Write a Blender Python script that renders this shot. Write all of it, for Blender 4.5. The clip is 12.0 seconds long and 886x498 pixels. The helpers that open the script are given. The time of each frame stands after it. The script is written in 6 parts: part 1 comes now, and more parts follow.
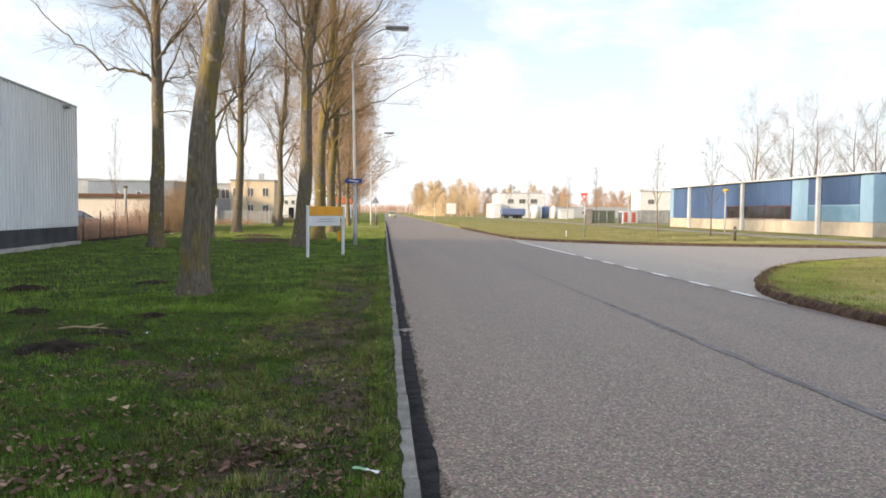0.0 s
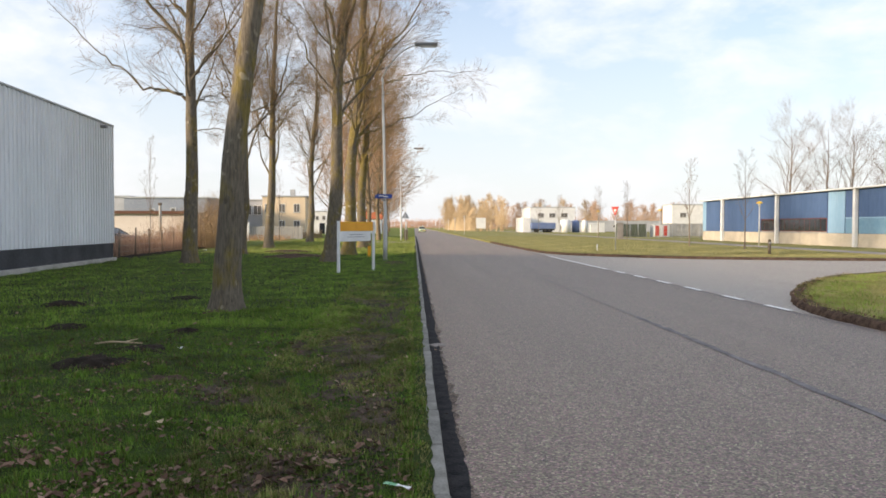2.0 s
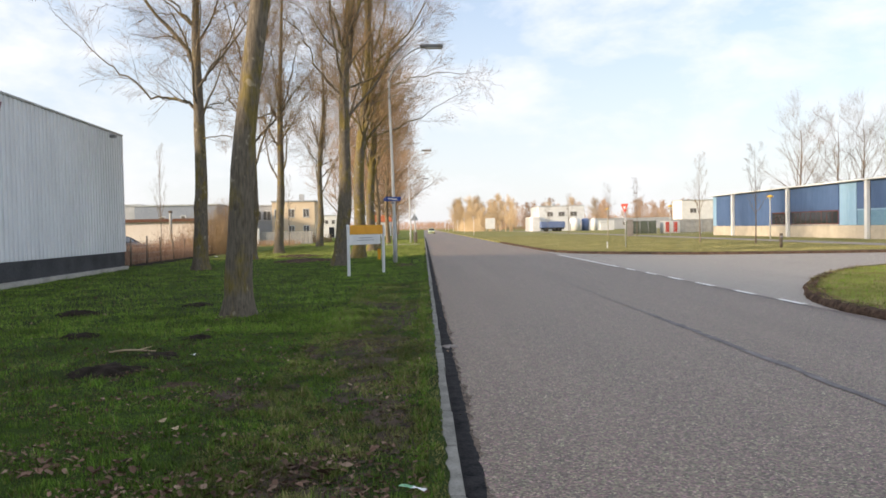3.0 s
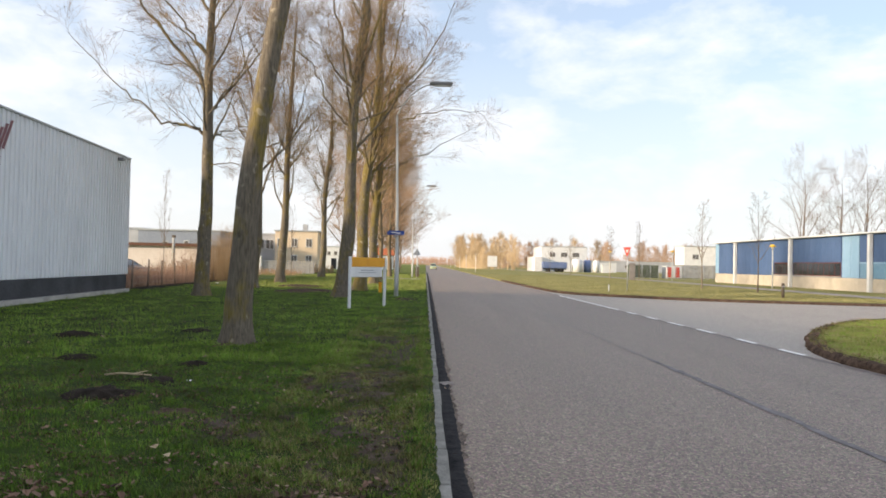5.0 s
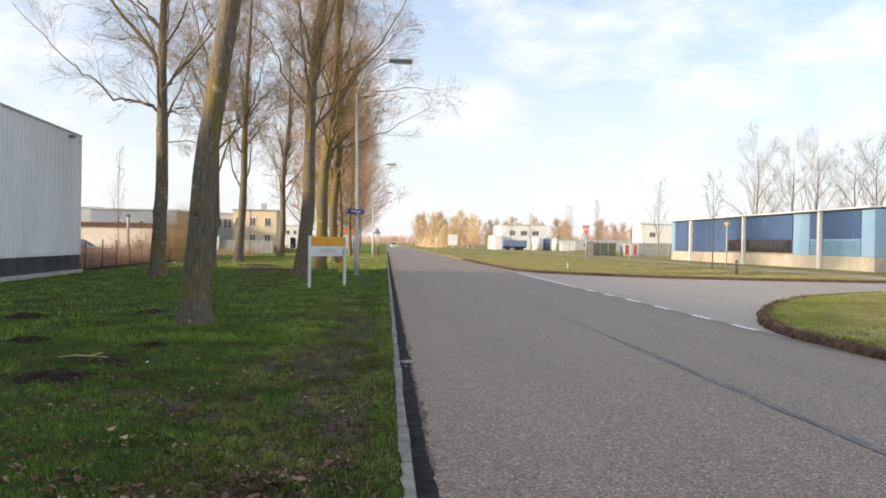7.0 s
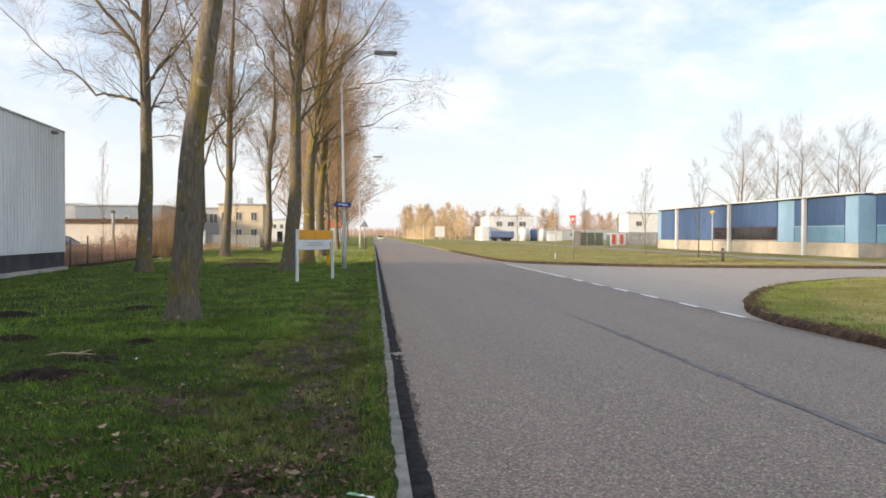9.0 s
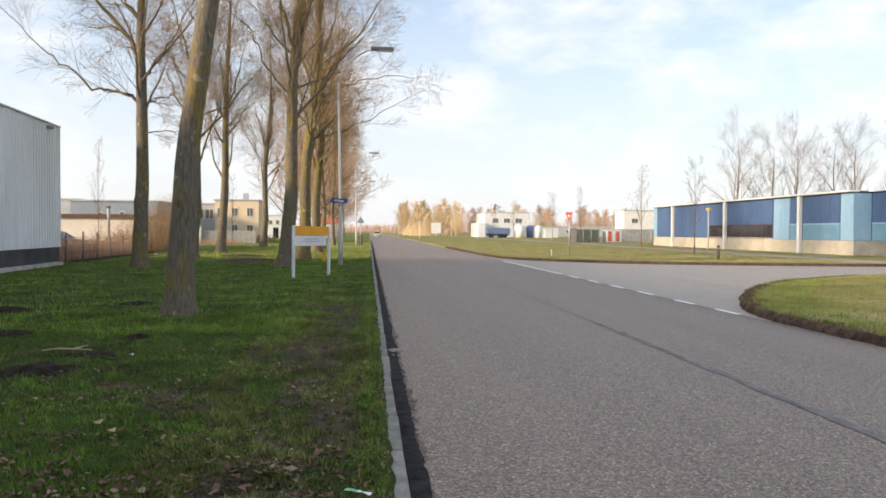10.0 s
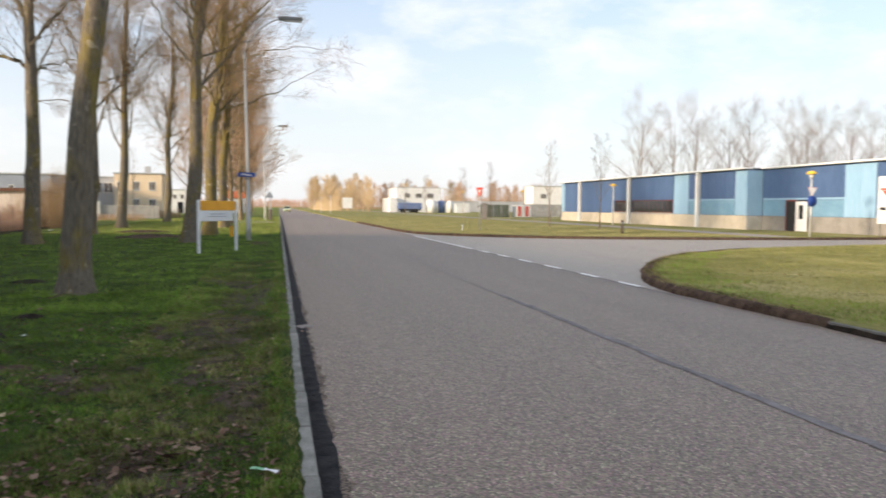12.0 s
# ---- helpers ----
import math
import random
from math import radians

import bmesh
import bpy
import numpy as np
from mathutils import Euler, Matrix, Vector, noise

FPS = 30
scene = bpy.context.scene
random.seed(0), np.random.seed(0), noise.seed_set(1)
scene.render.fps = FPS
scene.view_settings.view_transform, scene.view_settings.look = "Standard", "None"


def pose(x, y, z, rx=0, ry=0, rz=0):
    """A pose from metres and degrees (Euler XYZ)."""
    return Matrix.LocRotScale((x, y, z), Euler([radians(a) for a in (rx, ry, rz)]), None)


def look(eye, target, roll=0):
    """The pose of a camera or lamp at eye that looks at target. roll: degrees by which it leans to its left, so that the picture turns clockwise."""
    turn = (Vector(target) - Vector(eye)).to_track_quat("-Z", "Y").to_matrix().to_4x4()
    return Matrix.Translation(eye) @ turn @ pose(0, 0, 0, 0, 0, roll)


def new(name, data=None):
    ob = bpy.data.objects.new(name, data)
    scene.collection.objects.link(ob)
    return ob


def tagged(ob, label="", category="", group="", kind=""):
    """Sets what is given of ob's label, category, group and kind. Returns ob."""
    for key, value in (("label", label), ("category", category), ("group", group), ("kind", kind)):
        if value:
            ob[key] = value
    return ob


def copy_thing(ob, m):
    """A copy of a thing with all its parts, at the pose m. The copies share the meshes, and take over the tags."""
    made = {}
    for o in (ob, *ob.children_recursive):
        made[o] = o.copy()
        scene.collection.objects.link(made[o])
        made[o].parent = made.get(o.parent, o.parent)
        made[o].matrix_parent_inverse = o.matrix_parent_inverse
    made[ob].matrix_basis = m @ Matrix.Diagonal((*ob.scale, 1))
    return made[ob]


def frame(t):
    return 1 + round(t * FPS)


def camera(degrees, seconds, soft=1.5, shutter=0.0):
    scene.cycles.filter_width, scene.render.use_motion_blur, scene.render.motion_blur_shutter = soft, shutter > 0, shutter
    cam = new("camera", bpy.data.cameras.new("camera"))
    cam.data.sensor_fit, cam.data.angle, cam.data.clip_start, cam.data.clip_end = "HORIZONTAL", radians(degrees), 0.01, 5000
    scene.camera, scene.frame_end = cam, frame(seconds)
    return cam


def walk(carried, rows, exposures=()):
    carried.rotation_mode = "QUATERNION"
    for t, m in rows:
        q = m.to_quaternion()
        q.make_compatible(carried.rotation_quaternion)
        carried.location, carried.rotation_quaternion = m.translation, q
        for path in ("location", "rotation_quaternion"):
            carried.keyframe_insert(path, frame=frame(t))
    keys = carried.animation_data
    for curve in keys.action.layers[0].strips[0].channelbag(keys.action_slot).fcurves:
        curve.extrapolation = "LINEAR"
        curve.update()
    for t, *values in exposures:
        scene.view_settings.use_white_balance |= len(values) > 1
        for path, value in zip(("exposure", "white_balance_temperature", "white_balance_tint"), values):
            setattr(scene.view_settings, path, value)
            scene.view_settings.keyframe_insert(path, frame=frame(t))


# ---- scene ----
cam = camera(60.00, 12.0, soft=1.7, shutter=0.5)
PATH = [
    (0.0, pose(-0.018, 0, 1.6, 87.201, -0.551, -4.374)),
    (0.5, pose(-0.020, 0, 1.6, 87.670, -0.381, -4.097)),
    (1.0, pose(-0.018, 0, 1.6, 87.697, -0.118, -3.480)),
    (1.5, pose(-0.015, 0, 1.6, 88.015, -0.343, -2.617)),
    (2.0, pose(-0.020, 0, 1.6, 88.284, -0.186, -2.152)),
    (2.5, pose(-0.022, 0, 1.6, 88.528, 0.057, -2.057)),
    (3.0, pose(-0.022, 0, 1.6, 88.390, 1.161, -1.458)),
    (3.2, pose(-0.022, 0, 1.6, 89.029, 0.795, -0.880)),
    (4.8, pose(-0.028, 0, 1.6, 91.356, -1.101, -0.977)),
    (5.0, pose(-0.028, 0, 1.6, 91.062, -1.246, -1.310)),
    (5.5, pose(-0.026, 0, 1.6, 90.484, -2.012, -1.952)),
    (6.0, pose(-0.027, 0, 1.6, 90.280, -1.751, -2.403)),
    (6.5, pose(-0.028, 0, 1.6, 89.804, -1.036, -3.403)),
    (7.0, pose(-0.027, 0, 1.6, 89.530, -1.004, -4.262)),
    (7.5, pose(-0.030, 0, 1.6, 89.210, -0.803, -4.773)),
    (9.5, pose(-0.055, 0, 1.6, 88.827, -0.170, -5.233)),
    (10.0, pose(-0.060, 0, 1.6, 88.666, -0.392, -5.510)),
    (10.5, pose(-0.063, 0, 1.6, 88.599, -0.335, -5.772)),
    (11.0, pose(-0.060, 0, 1.6, 88.226, -0.655, -6.346)),
    (11.5, pose(-0.055, 0, 1.6, 87.403, -0.898, -7.579)),
    (12.0, pose(-0.030, 0, 1.6, 86.848, -0.454, -12.076)),
]
walk(cam, PATH, exposures=[(0.0, 0.89), (1.0, 0.90), (1.5, 0.87), (2.0, 0.71), (3.2, 0.71), (5.0, 0.75), (12.0, 0.72)])

# ---- sky, sun and exposure ----
SUN_FROM = Vector((-0.94, -0.34, 0.25)).normalized()
world = bpy.data.worlds.new("world")
scene.world = world
world.use_nodes = True
wn, wl = world.node_tree.nodes, world.node_tree.links
for n in list(wn):
    wn.remove(n)
w_out = wn.new("ShaderNodeOutputWorld")
w_bg = wn.new("ShaderNodeBackground")
w_sky = wn.new("ShaderNodeTexSky")
w_sky.sky_type = "NISHITA"
w_sky.sun_disc = False
w_sky.sun_elevation = math.asin(SUN_FROM.z)
w_sky.sun_rotation = math.atan2(SUN_FROM.x, SUN_FROM.y)
w_sky.dust_density = 1.2
w_sky.air_density = 1.0
w_sky.ozone_density = 2.0
# thin clouds: two sizes of noise over the direction, flattened towards the horizon
w_co = wn.new("ShaderNodeTexCoord")
w_map = wn.new("ShaderNodeMapping")
w_map.inputs["Scale"].default_value = (1.0, 1.0, 2.2)
w_map.inputs["Location"].default_value = (0.35, 0.1, 0.2)
w_n1 = wn.new("ShaderNodeTexNoise")
w_n1.inputs["Scale"].default_value = 7.0
w_n1.inputs["Detail"].default_value = 8
w_n1.inputs["Roughness"].default_value = 0.58
w_n1.inputs["Distortion"].default_value = 0.15
w_rmp = wn.new("ShaderNodeValToRGB")
w_rmp.color_ramp.elements[0].position = 0.42
w_rmp.color_ramp.elements[1].position = 0.66
w_rmp.color_ramp.elements[0].color = (0.37, 0.37, 0.37, 1)
w_rmp.color_ramp.elements[1].color = (0.85, 0.85, 0.85, 1)
w_mix = wn.new("ShaderNodeMix")
w_mix.data_type = "RGBA"
w_mix.inputs["B"].default_value = (6.95, 6.95, 7.2, 1)
# haze that whitens the lowest sky
w_sep = wn.new("ShaderNodeSeparateXYZ")
w_hz = wn.new("ShaderNodeMapRange")
w_hz.inputs["From Min"].default_value = 0.0
w_hz.inputs["From Max"].default_value = 0.28
w_hz.inputs["To Min"].default_value = 0.85
w_hz.inputs["To Max"].default_value = 0.0
w_mix2 = wn.new("ShaderNodeMix")
w_mix2.data_type = "RGBA"
w_mix2.inputs["B"].default_value = (6.1, 6.05, 6.2, 1)
wl.new(w_co.outputs["Generated"], w_map.inputs["Vector"])
wl.new(w_map.outputs["Vector"], w_n1.inputs["Vector"])
wl.new(w_n1.outputs["Fac"], w_rmp.inputs["Fac"])
wl.new(w_rmp.outputs["Color"], w_mix.inputs["Factor"])
w_blue = wn.new("ShaderNodeMix")
w_blue.data_type = "RGBA"
w_blue.blend_type = "MULTIPLY"
w_blue.inputs["Factor"].default_value = 1.0
w_blue.inputs["B"].default_value = (1.24, 1.40, 1.52, 1)
wl.new(w_sky.outputs["Color"], w_blue.inputs["A"])
wl.new(w_blue.outputs["Result"], w_mix.inputs["A"])
wl.new(w_co.outputs["Generated"], w_sep.inputs["Vector"])
wl.new(w_sep.outputs["Z"], w_hz.inputs["Value"])
wl.new(w_hz.outputs["Result"], w_mix2.inputs["Factor"])
wl.new(w_mix.outputs["Result"], w_mix2.inputs["A"])
wl.new(w_mix2.outputs["Result"], w_bg.inputs["Color"])
wl.new(w_bg.outputs["Background"], w_out.inputs["Surface"])
w_bg.inputs["Strength"].default_value = 0.10
sun = new("sun", bpy.data.lights.new("sun", "SUN"))
sun.data.energy = 4.0
sun.data.angle = radians(6.0)
sun.data.color = (1.0, 0.80, 0.58)
sun.matrix_world = look((0, 0, 60), Vector((0, 0, 60)) - SUN_FROM)

# ---- materials ----


def mat(name, dark, light, scale=4.0, fine=40.0, rough=0.8, metal=0.0, bump=0.0, bump_scale=60.0, stretch=(1, 1, 1), spread=(0.35, 0.65), per_piece=0.0, third=None, spec=0.4, fine_mix=0.4):
    """A surface of two colours, mixed by a broad and a fine noise, with fine relief."""
    m = bpy.data.materials.new(name)
    m.use_nodes = True
    nt = m.node_tree
    b = nt.nodes["Principled BSDF"]
    b.inputs["Roughness"].default_value = rough
    b.inputs["Metallic"].default_value = metal
    b.inputs["Specular IOR Level"].default_value = spec
    geo = nt.nodes.new("ShaderNodeNewGeometry")
    mp = nt.nodes.new("ShaderNodeMapping")
    mp.inputs["Scale"].default_value = stretch
    nt.links.new(geo.outputs["Position"], mp.inputs["Vector"])
    a = nt.nodes.new("ShaderNodeTexNoise")
    a.inputs["Scale"].default_value = scale
    a.inputs["Detail"].default_value = 5
    f = nt.nodes.new("ShaderNodeTexNoise")
    f.inputs["Scale"].default_value = fine
    f.inputs["Detail"].default_value = 3 if fine_mix < 0.9 else 7
    f.inputs["Roughness"].default_value = 0.5 if fine_mix < 0.9 else 0.72
    for n in (a, f):
        nt.links.new(mp.outputs["Vector"], n.inputs["Vector"])
    mx = nt.nodes.new("ShaderNodeMix")
    mx.inputs["Factor"].default_value = fine_mix
    nt.links.new(a.outputs["Fac"], mx.inputs["A"])
    nt.links.new(f.outputs["Fac"], mx.inputs["B"])
    r = nt.nodes.new("ShaderNodeValToRGB")
    r.color_ramp.elements[0].position, r.color_ramp.elements[1].position = spread
    r.color_ramp.elements[0].color = (*dark, 1)
    r.color_ramp.elements[1].color = (*light, 1)
    if third:
        e = r.color_ramp.elements.new((spread[0] + spread[1]) / 2)
        e.color = (*third, 1)
    nt.links.new(mx.outputs["Result"], r.inputs["Fac"])
    out = r.outputs["Color"]
    if per_piece:
        info = nt.nodes.new("ShaderNodeObjectInfo")
        mr = nt.nodes.new("ShaderNodeMapRange")
        mr.inputs["To Min"].default_value = 1 - per_piece
        mr.inputs["To Max"].default_value = 1 + per_piece
        nt.links.new(info.outputs["Random"], mr.inputs["Value"])
        hs = nt.nodes.new("ShaderNodeHueSaturation")
        nt.links.new(mr.outputs["Result"], hs.inputs["Value"])
        nt.links.new(out, hs.inputs["Color"])
        out = hs.outputs["Color"]
    nt.links.new(out, b.inputs["Base Color"])
    if bump:
        h = nt.nodes.new("ShaderNodeTexNoise")
        h.inputs["Scale"].default_value = bump_scale
        h.inputs["Detail"].default_value = 4
        nt.links.new(mp.outputs["Vector"], h.inputs["Vector"])
        bp = nt.nodes.new("ShaderNodeBump")
        bp.inputs["Strength"].default_value = 1.0
        bp.inputs["Distance"].default_value = bump
        nt.links.new(h.outputs["Fac"], bp.inputs["Height"])
        nt.links.new(bp.outputs["Normal"], b.inputs["Normal"])
    return m


def island_mat(name, cols, rough=0.75):
    """Blades and leaves: each island takes a colour from the list."""
    m = bpy.data.materials.new(name)
    m.use_nodes = True
    nt = m.node_tree
    b = nt.nodes["Principled BSDF"]
    b.inputs["Roughness"].default_value = rough
    b.inputs["Specular IOR Level"].default_value = 0.25
    geo = nt.nodes.new("ShaderNodeNewGeometry")
    r = nt.nodes.new("ShaderNodeValToRGB")
    r.color_ramp.elements[0].color = (*cols[0], 1)
    r.color_ramp.elements[1].color = (*cols[-1], 1)
    for i, c in enumerate(cols[1:-1]):
        e = r.color_ramp.elements.new((i + 1) / (len(cols) - 1))
        e.color = (*c, 1)
    nt.links.new(geo.outputs["Random Per Island"], r.inputs["Fac"])
    pn = nt.nodes.new("ShaderNodeTexNoise")
    pn.inputs["Scale"].default_value = 0.9
    pn.inputs["Detail"].default_value = 4
    nt.links.new(geo.outputs["Position"], pn.inputs["Vector"])
    mr = nt.nodes.new("ShaderNodeMapRange")
    mr.inputs["From Min"].default_value = 0.35
    mr.inputs["From Max"].default_value = 0.65
    mr.inputs["To Min"].default_value = 0.6
    mr.inputs["To Max"].default_value = 1.35
    nt.links.new(pn.outputs["Fac"], mr.inputs["Value"])
    hs = nt.nodes.new("ShaderNodeHueSaturation")
    nt.links.new(mr.outputs["Result"], hs.inputs["Value"])
    nt.links.new(r.outputs["Color"], hs.inputs["Color"])
    nt.links.new(hs.outputs["Color"], b.inputs["Base Color"])
    return m


def chip_mat(name, dark, light, chips, bump):
    """Worn chip-stone asphalt: each chip its own grey, over broad stains and faint lengthwise tracks."""
    m = bpy.data.materials.new(name)
    m.use_nodes = True
    nt = m.node_tree
    b = nt.nodes["Principled BSDF"]
    b.inputs["Roughness"].default_value = 0.57
    b.inputs["Specular IOR Level"].default_value = 0.5
    geo = nt.nodes.new("ShaderNodeNewGeometry")
    vor = nt.nodes.new("ShaderNodeTexVoronoi")
    vor.inputs["Scale"].default_value = chips
    nt.links.new(geo.outputs["Position"], vor.inputs["Vector"])
    sep = nt.nodes.new("ShaderNodeSeparateColor")
    nt.links.new(vor.outputs["Color"], sep.inputs["Color"])
    clump = nt.nodes.new("ShaderNodeTexNoise")
    clump.inputs["Scale"].default_value = 14
    clump.inputs["Detail"].default_value = 6
    clump.inputs["Roughness"].default_value = 0.75
    nt.links.new(geo.outputs["Position"], clump.inputs["Vector"])
    track = nt.nodes.new("ShaderNodeMapping")
    track.inputs["Scale"].default_value = (1.0, 0.05, 1.0)
    nt.links.new(geo.outputs["Position"], track.inputs["Vector"])
    broad = nt.nodes.new("ShaderNodeTexNoise")
    broad.inputs["Scale"].default_value = 1.1
    broad.inputs["Detail"].default_value = 3
    nt.links.new(track.outputs["Vector"], broad.inputs["Vector"])
    m1 = nt.nodes.new("ShaderNodeMix")
    m1.inputs["Factor"].default_value = 0.38
    nt.links.new(sep.outputs["Red"], m1.inputs["A"])
    nt.links.new(clump.outputs["Fac"], m1.inputs["B"])
    m2 = nt.nodes.new("ShaderNodeMix")
    m2.inputs["Factor"].default_value = 0.22
    nt.links.new(m1.outputs["Result"], m2.inputs["A"])
    nt.links.new(broad.outputs["Fac"], m2.inputs["B"])
    r = nt.nodes.new("ShaderNodeValToRGB")
    r.color_ramp.elements[0].position, r.color_ramp.elements[1].position = 0.18, 0.82
    r.color_ramp.elements[0].color = (*dark, 1)
    r.color_ramp.elements[1].color = (*light, 1)
    nt.links.new(m2.outputs["Result"], r.inputs["Fac"])
    hs = nt.nodes.new("ShaderNodeHueSaturation")
    hue = nt.nodes.new("ShaderNodeMapRange")
    hue.inputs["To Min"].default_value = 0.90
    hue.inputs["To Max"].default_value = 1.10
    nt.links.new(sep.outputs["Green"], hue.inputs["Value"])
    nt.links.new(hue.outputs["Result"], hs.inputs["Value"])
    tint = nt.nodes.new("ShaderNodeMapRange")
    tint.inputs["To Min"].default_value = 0.42
    tint.inputs["To Max"].default_value = 0.58
    nt.links.new(sep.outputs["Blue"], tint.inputs["Value"])
    nt.links.new(tint.outputs["Result"], hs.inputs["Hue"])
    # a few pale stones among the chips
    pale = nt.nodes.new("ShaderNodeMapRange")
    pale.inputs["From Min"].default_value = 0.90
    pale.inputs["From Max"].default_value = 0.96
    pale.inputs["To Max"].default_value = 0.75
    nt.links.new(sep.outputs["Green"], pale.inputs["Value"])
    stone = nt.nodes.new("ShaderNodeMix")
    stone.data_type = "RGBA"
    stone.inputs["B"].default_value = (min(1, light[0] * 1.45), min(1, light[1] * 1.5), min(1, light[2] * 1.5), 1)
    nt.links.new(pale.outputs["Result"], stone.inputs["Factor"])
    nt.links.new(r.outputs["Color"], stone.inputs["A"])
    nt.links.new(stone.outputs["Result"], hs.inputs["Color"])
    nt.links.new(hs.outputs["Color"], b.inputs["Base Color"])
    bp = nt.nodes.new("ShaderNodeBump")
    bp.inputs["Distance"].default_value = bump
    nt.links.new(vor.outputs["Distance"], bp.inputs["Height"])
    nt.links.new(bp.outputs["Normal"], b.inputs["Normal"])
    return m


def bark_mat(name, moss_from):
    """Grey-brown furrowed bark with ochre moss and pale scars."""
    m = bpy.data.materials.new(name)
    m.use_nodes = True
    nt = m.node_tree
    b = nt.nodes["Principled BSDF"]
    b.inputs["Roughness"].default_value = 0.95
    b.inputs["Specular IOR Level"].default_value = 0.12
    geo = nt.nodes.new("ShaderNodeNewGeometry")

    def field(kind, scale, z, **more):
        mp = nt.nodes.new("ShaderNodeMapping")
        mp.inputs["Scale"].default_value = (1, 1, z)
        nt.links.new(geo.outputs["Position"], mp.inputs["Vector"])
        n = nt.nodes.new(kind)
        n.inputs["Scale"].default_value = scale
        for k, v in more.items():
            n.inputs[k].default_value = v
        nt.links.new(mp.outputs["Vector"], n.inputs["Vector"])
        return n

    def ramp(src, stops):
        r = nt.nodes.new("ShaderNodeValToRGB")
        r.color_ramp.elements[0].position, r.color_ramp.elements[0].color = stops[0][0], (*stops[0][1], 1)
        r.color_ramp.elements[1].position, r.color_ramp.elements[1].color = stops[-1][0], (*stops[-1][1], 1)
        for q, c in stops[1:-1]:
            r.color_ramp.elements.new(q).color = (*c, 1)
        nt.links.new(src, r.inputs["Fac"])
        return r.outputs["Color"]
    furrow = field("ShaderNodeTexNoise", 30, 0.14, Detail=6, Roughness=0.62)
    base = ramp(furrow.outputs["Fac"], [(0.30, (0.092, 0.077, 0.058)), (0.5, (0.155, 0.131, 0.100)), (0.72, (0.225, 0.192, 0.148))])
    blotch = field("ShaderNodeTexNoise", 2.2, 0.5, Detail=5, Roughness=0.65)
    amount = ramp(blotch.outputs["Fac"], [(moss_from, (0, 0, 0)), (moss_from + 0.14, (0.85, 0.85, 0.85))])
    moss = ramp(furrow.outputs["Fac"], [(0.3, (0.12, 0.095, 0.026)), (0.7, (0.27, 0.21, 0.068))])
    mx = nt.nodes.new("ShaderNodeMix")
    mx.data_type = "RGBA"
    nt.links.new(amount, mx.inputs["Factor"])
    nt.links.new(base, mx.inputs["A"])
    nt.links.new(moss, mx.inputs["B"])
    scar = field("ShaderNodeTexNoise", 4.5, 0.8, Detail=2)
    pale = ramp(scar.outputs["Fac"], [(0.66, (0, 0, 0)), (0.72, (0.6, 0.6, 0.6))])
    m2 = nt.nodes.new("ShaderNodeMix")
    m2.data_type = "RGBA"
    nt.links.new(pale, m2.inputs["Factor"])
    nt.links.new(mx.outputs["Result"], m2.inputs["A"])
    m2.inputs["B"].default_value = (0.40, 0.35, 0.26, 1)
    knot = field("ShaderNodeTexNoise", 3.1, 0.7, Detail=3)
    black = ramp(knot.outputs["Fac"], [(0.26, (0.7, 0.7, 0.7)), (0.33, (0, 0, 0))])
    m3 = nt.nodes.new("ShaderNodeMix")
    m3.data_type = "RGBA"
    nt.links.new(black, m3.inputs["Factor"])
    nt.links.new(m2.outputs["Result"], m3.inputs["A"])
    m3.inputs["B"].default_value = (0.055, 0.048, 0.036, 1)
    nt.links.new(m3.outputs["Result"], b.inputs["Base Color"])
    bp = nt.nodes.new("ShaderNodeBump")
    bp.inputs["Distance"].default_value = 0.012
    nt.links.new(furrow.outputs["Fac"], bp.inputs["Height"])
    nt.links.new(bp.outputs["Normal"], b.inputs["Normal"])
    return m


M_asphalt = chip_mat("asphalt", (0.042, 0.031, 0.024), (0.336, 0.249, 0.187), 66, 0.0022)
M_asphalt_side = chip_mat("asphalt_side", (0.15, 0.127, 0.105), (0.43, 0.365, 0.305), 55, 0.001)
# darker than wet tar alone: the kerb's shade is in the colour
M_gutter = mat("shaded_gutter_tar", (0.009, 0.009, 0.011), (0.045, 0.043, 0.044), scale=7, fine=60, rough=0.9, spec=0.1, bump=0.006, bump_scale=40)
M_grit = mat("gutter_grit", (0.03, 0.025, 0.022), (0.30, 0.23, 0.18), scale=5, fine=55, rough=0.9, spec=0.2, bump=0.004, bump_scale=60, spread=(0.38, 0.66), fine_mix=0.65)
M_seam = mat("seam_tar", (0.125, 0.114, 0.118), (0.285, 0.26, 0.258), scale=3, fine=60, rough=0.9, spec=0.15, bump=0.002)
M_seam_faint = mat("worn_seam", (0.17, 0.145, 0.135), (0.28, 0.24, 0.22), scale=3, fine=60, rough=0.75, spec=0.4, bump=0.002)
M_kerb = mat("kerb_concrete", (0.12, 0.115, 0.10), (0.29, 0.28, 0.25), scale=5, fine=70, rough=0.9, bump=0.003, bump_scale=120, per_piece=0.14)
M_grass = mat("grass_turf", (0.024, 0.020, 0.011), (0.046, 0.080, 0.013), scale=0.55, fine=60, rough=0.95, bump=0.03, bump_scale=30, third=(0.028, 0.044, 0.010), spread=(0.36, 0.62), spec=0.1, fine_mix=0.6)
M_grass_dry = mat("grass_dry", (0.15, 0.15, 0.045), (0.44, 0.38, 0.19), scale=0.35, fine=9, rough=0.95, bump=0.03, bump_scale=25, third=(0.24, 0.225, 0.075), spread=(0.3, 0.68), spec=0.1)
M_soil = mat("soil", (0.022, 0.014, 0.010), (0.145, 0.098, 0.072), scale=6, fine=50, rough=1.0, bump=0.02, bump_scale=40, spec=0.1)
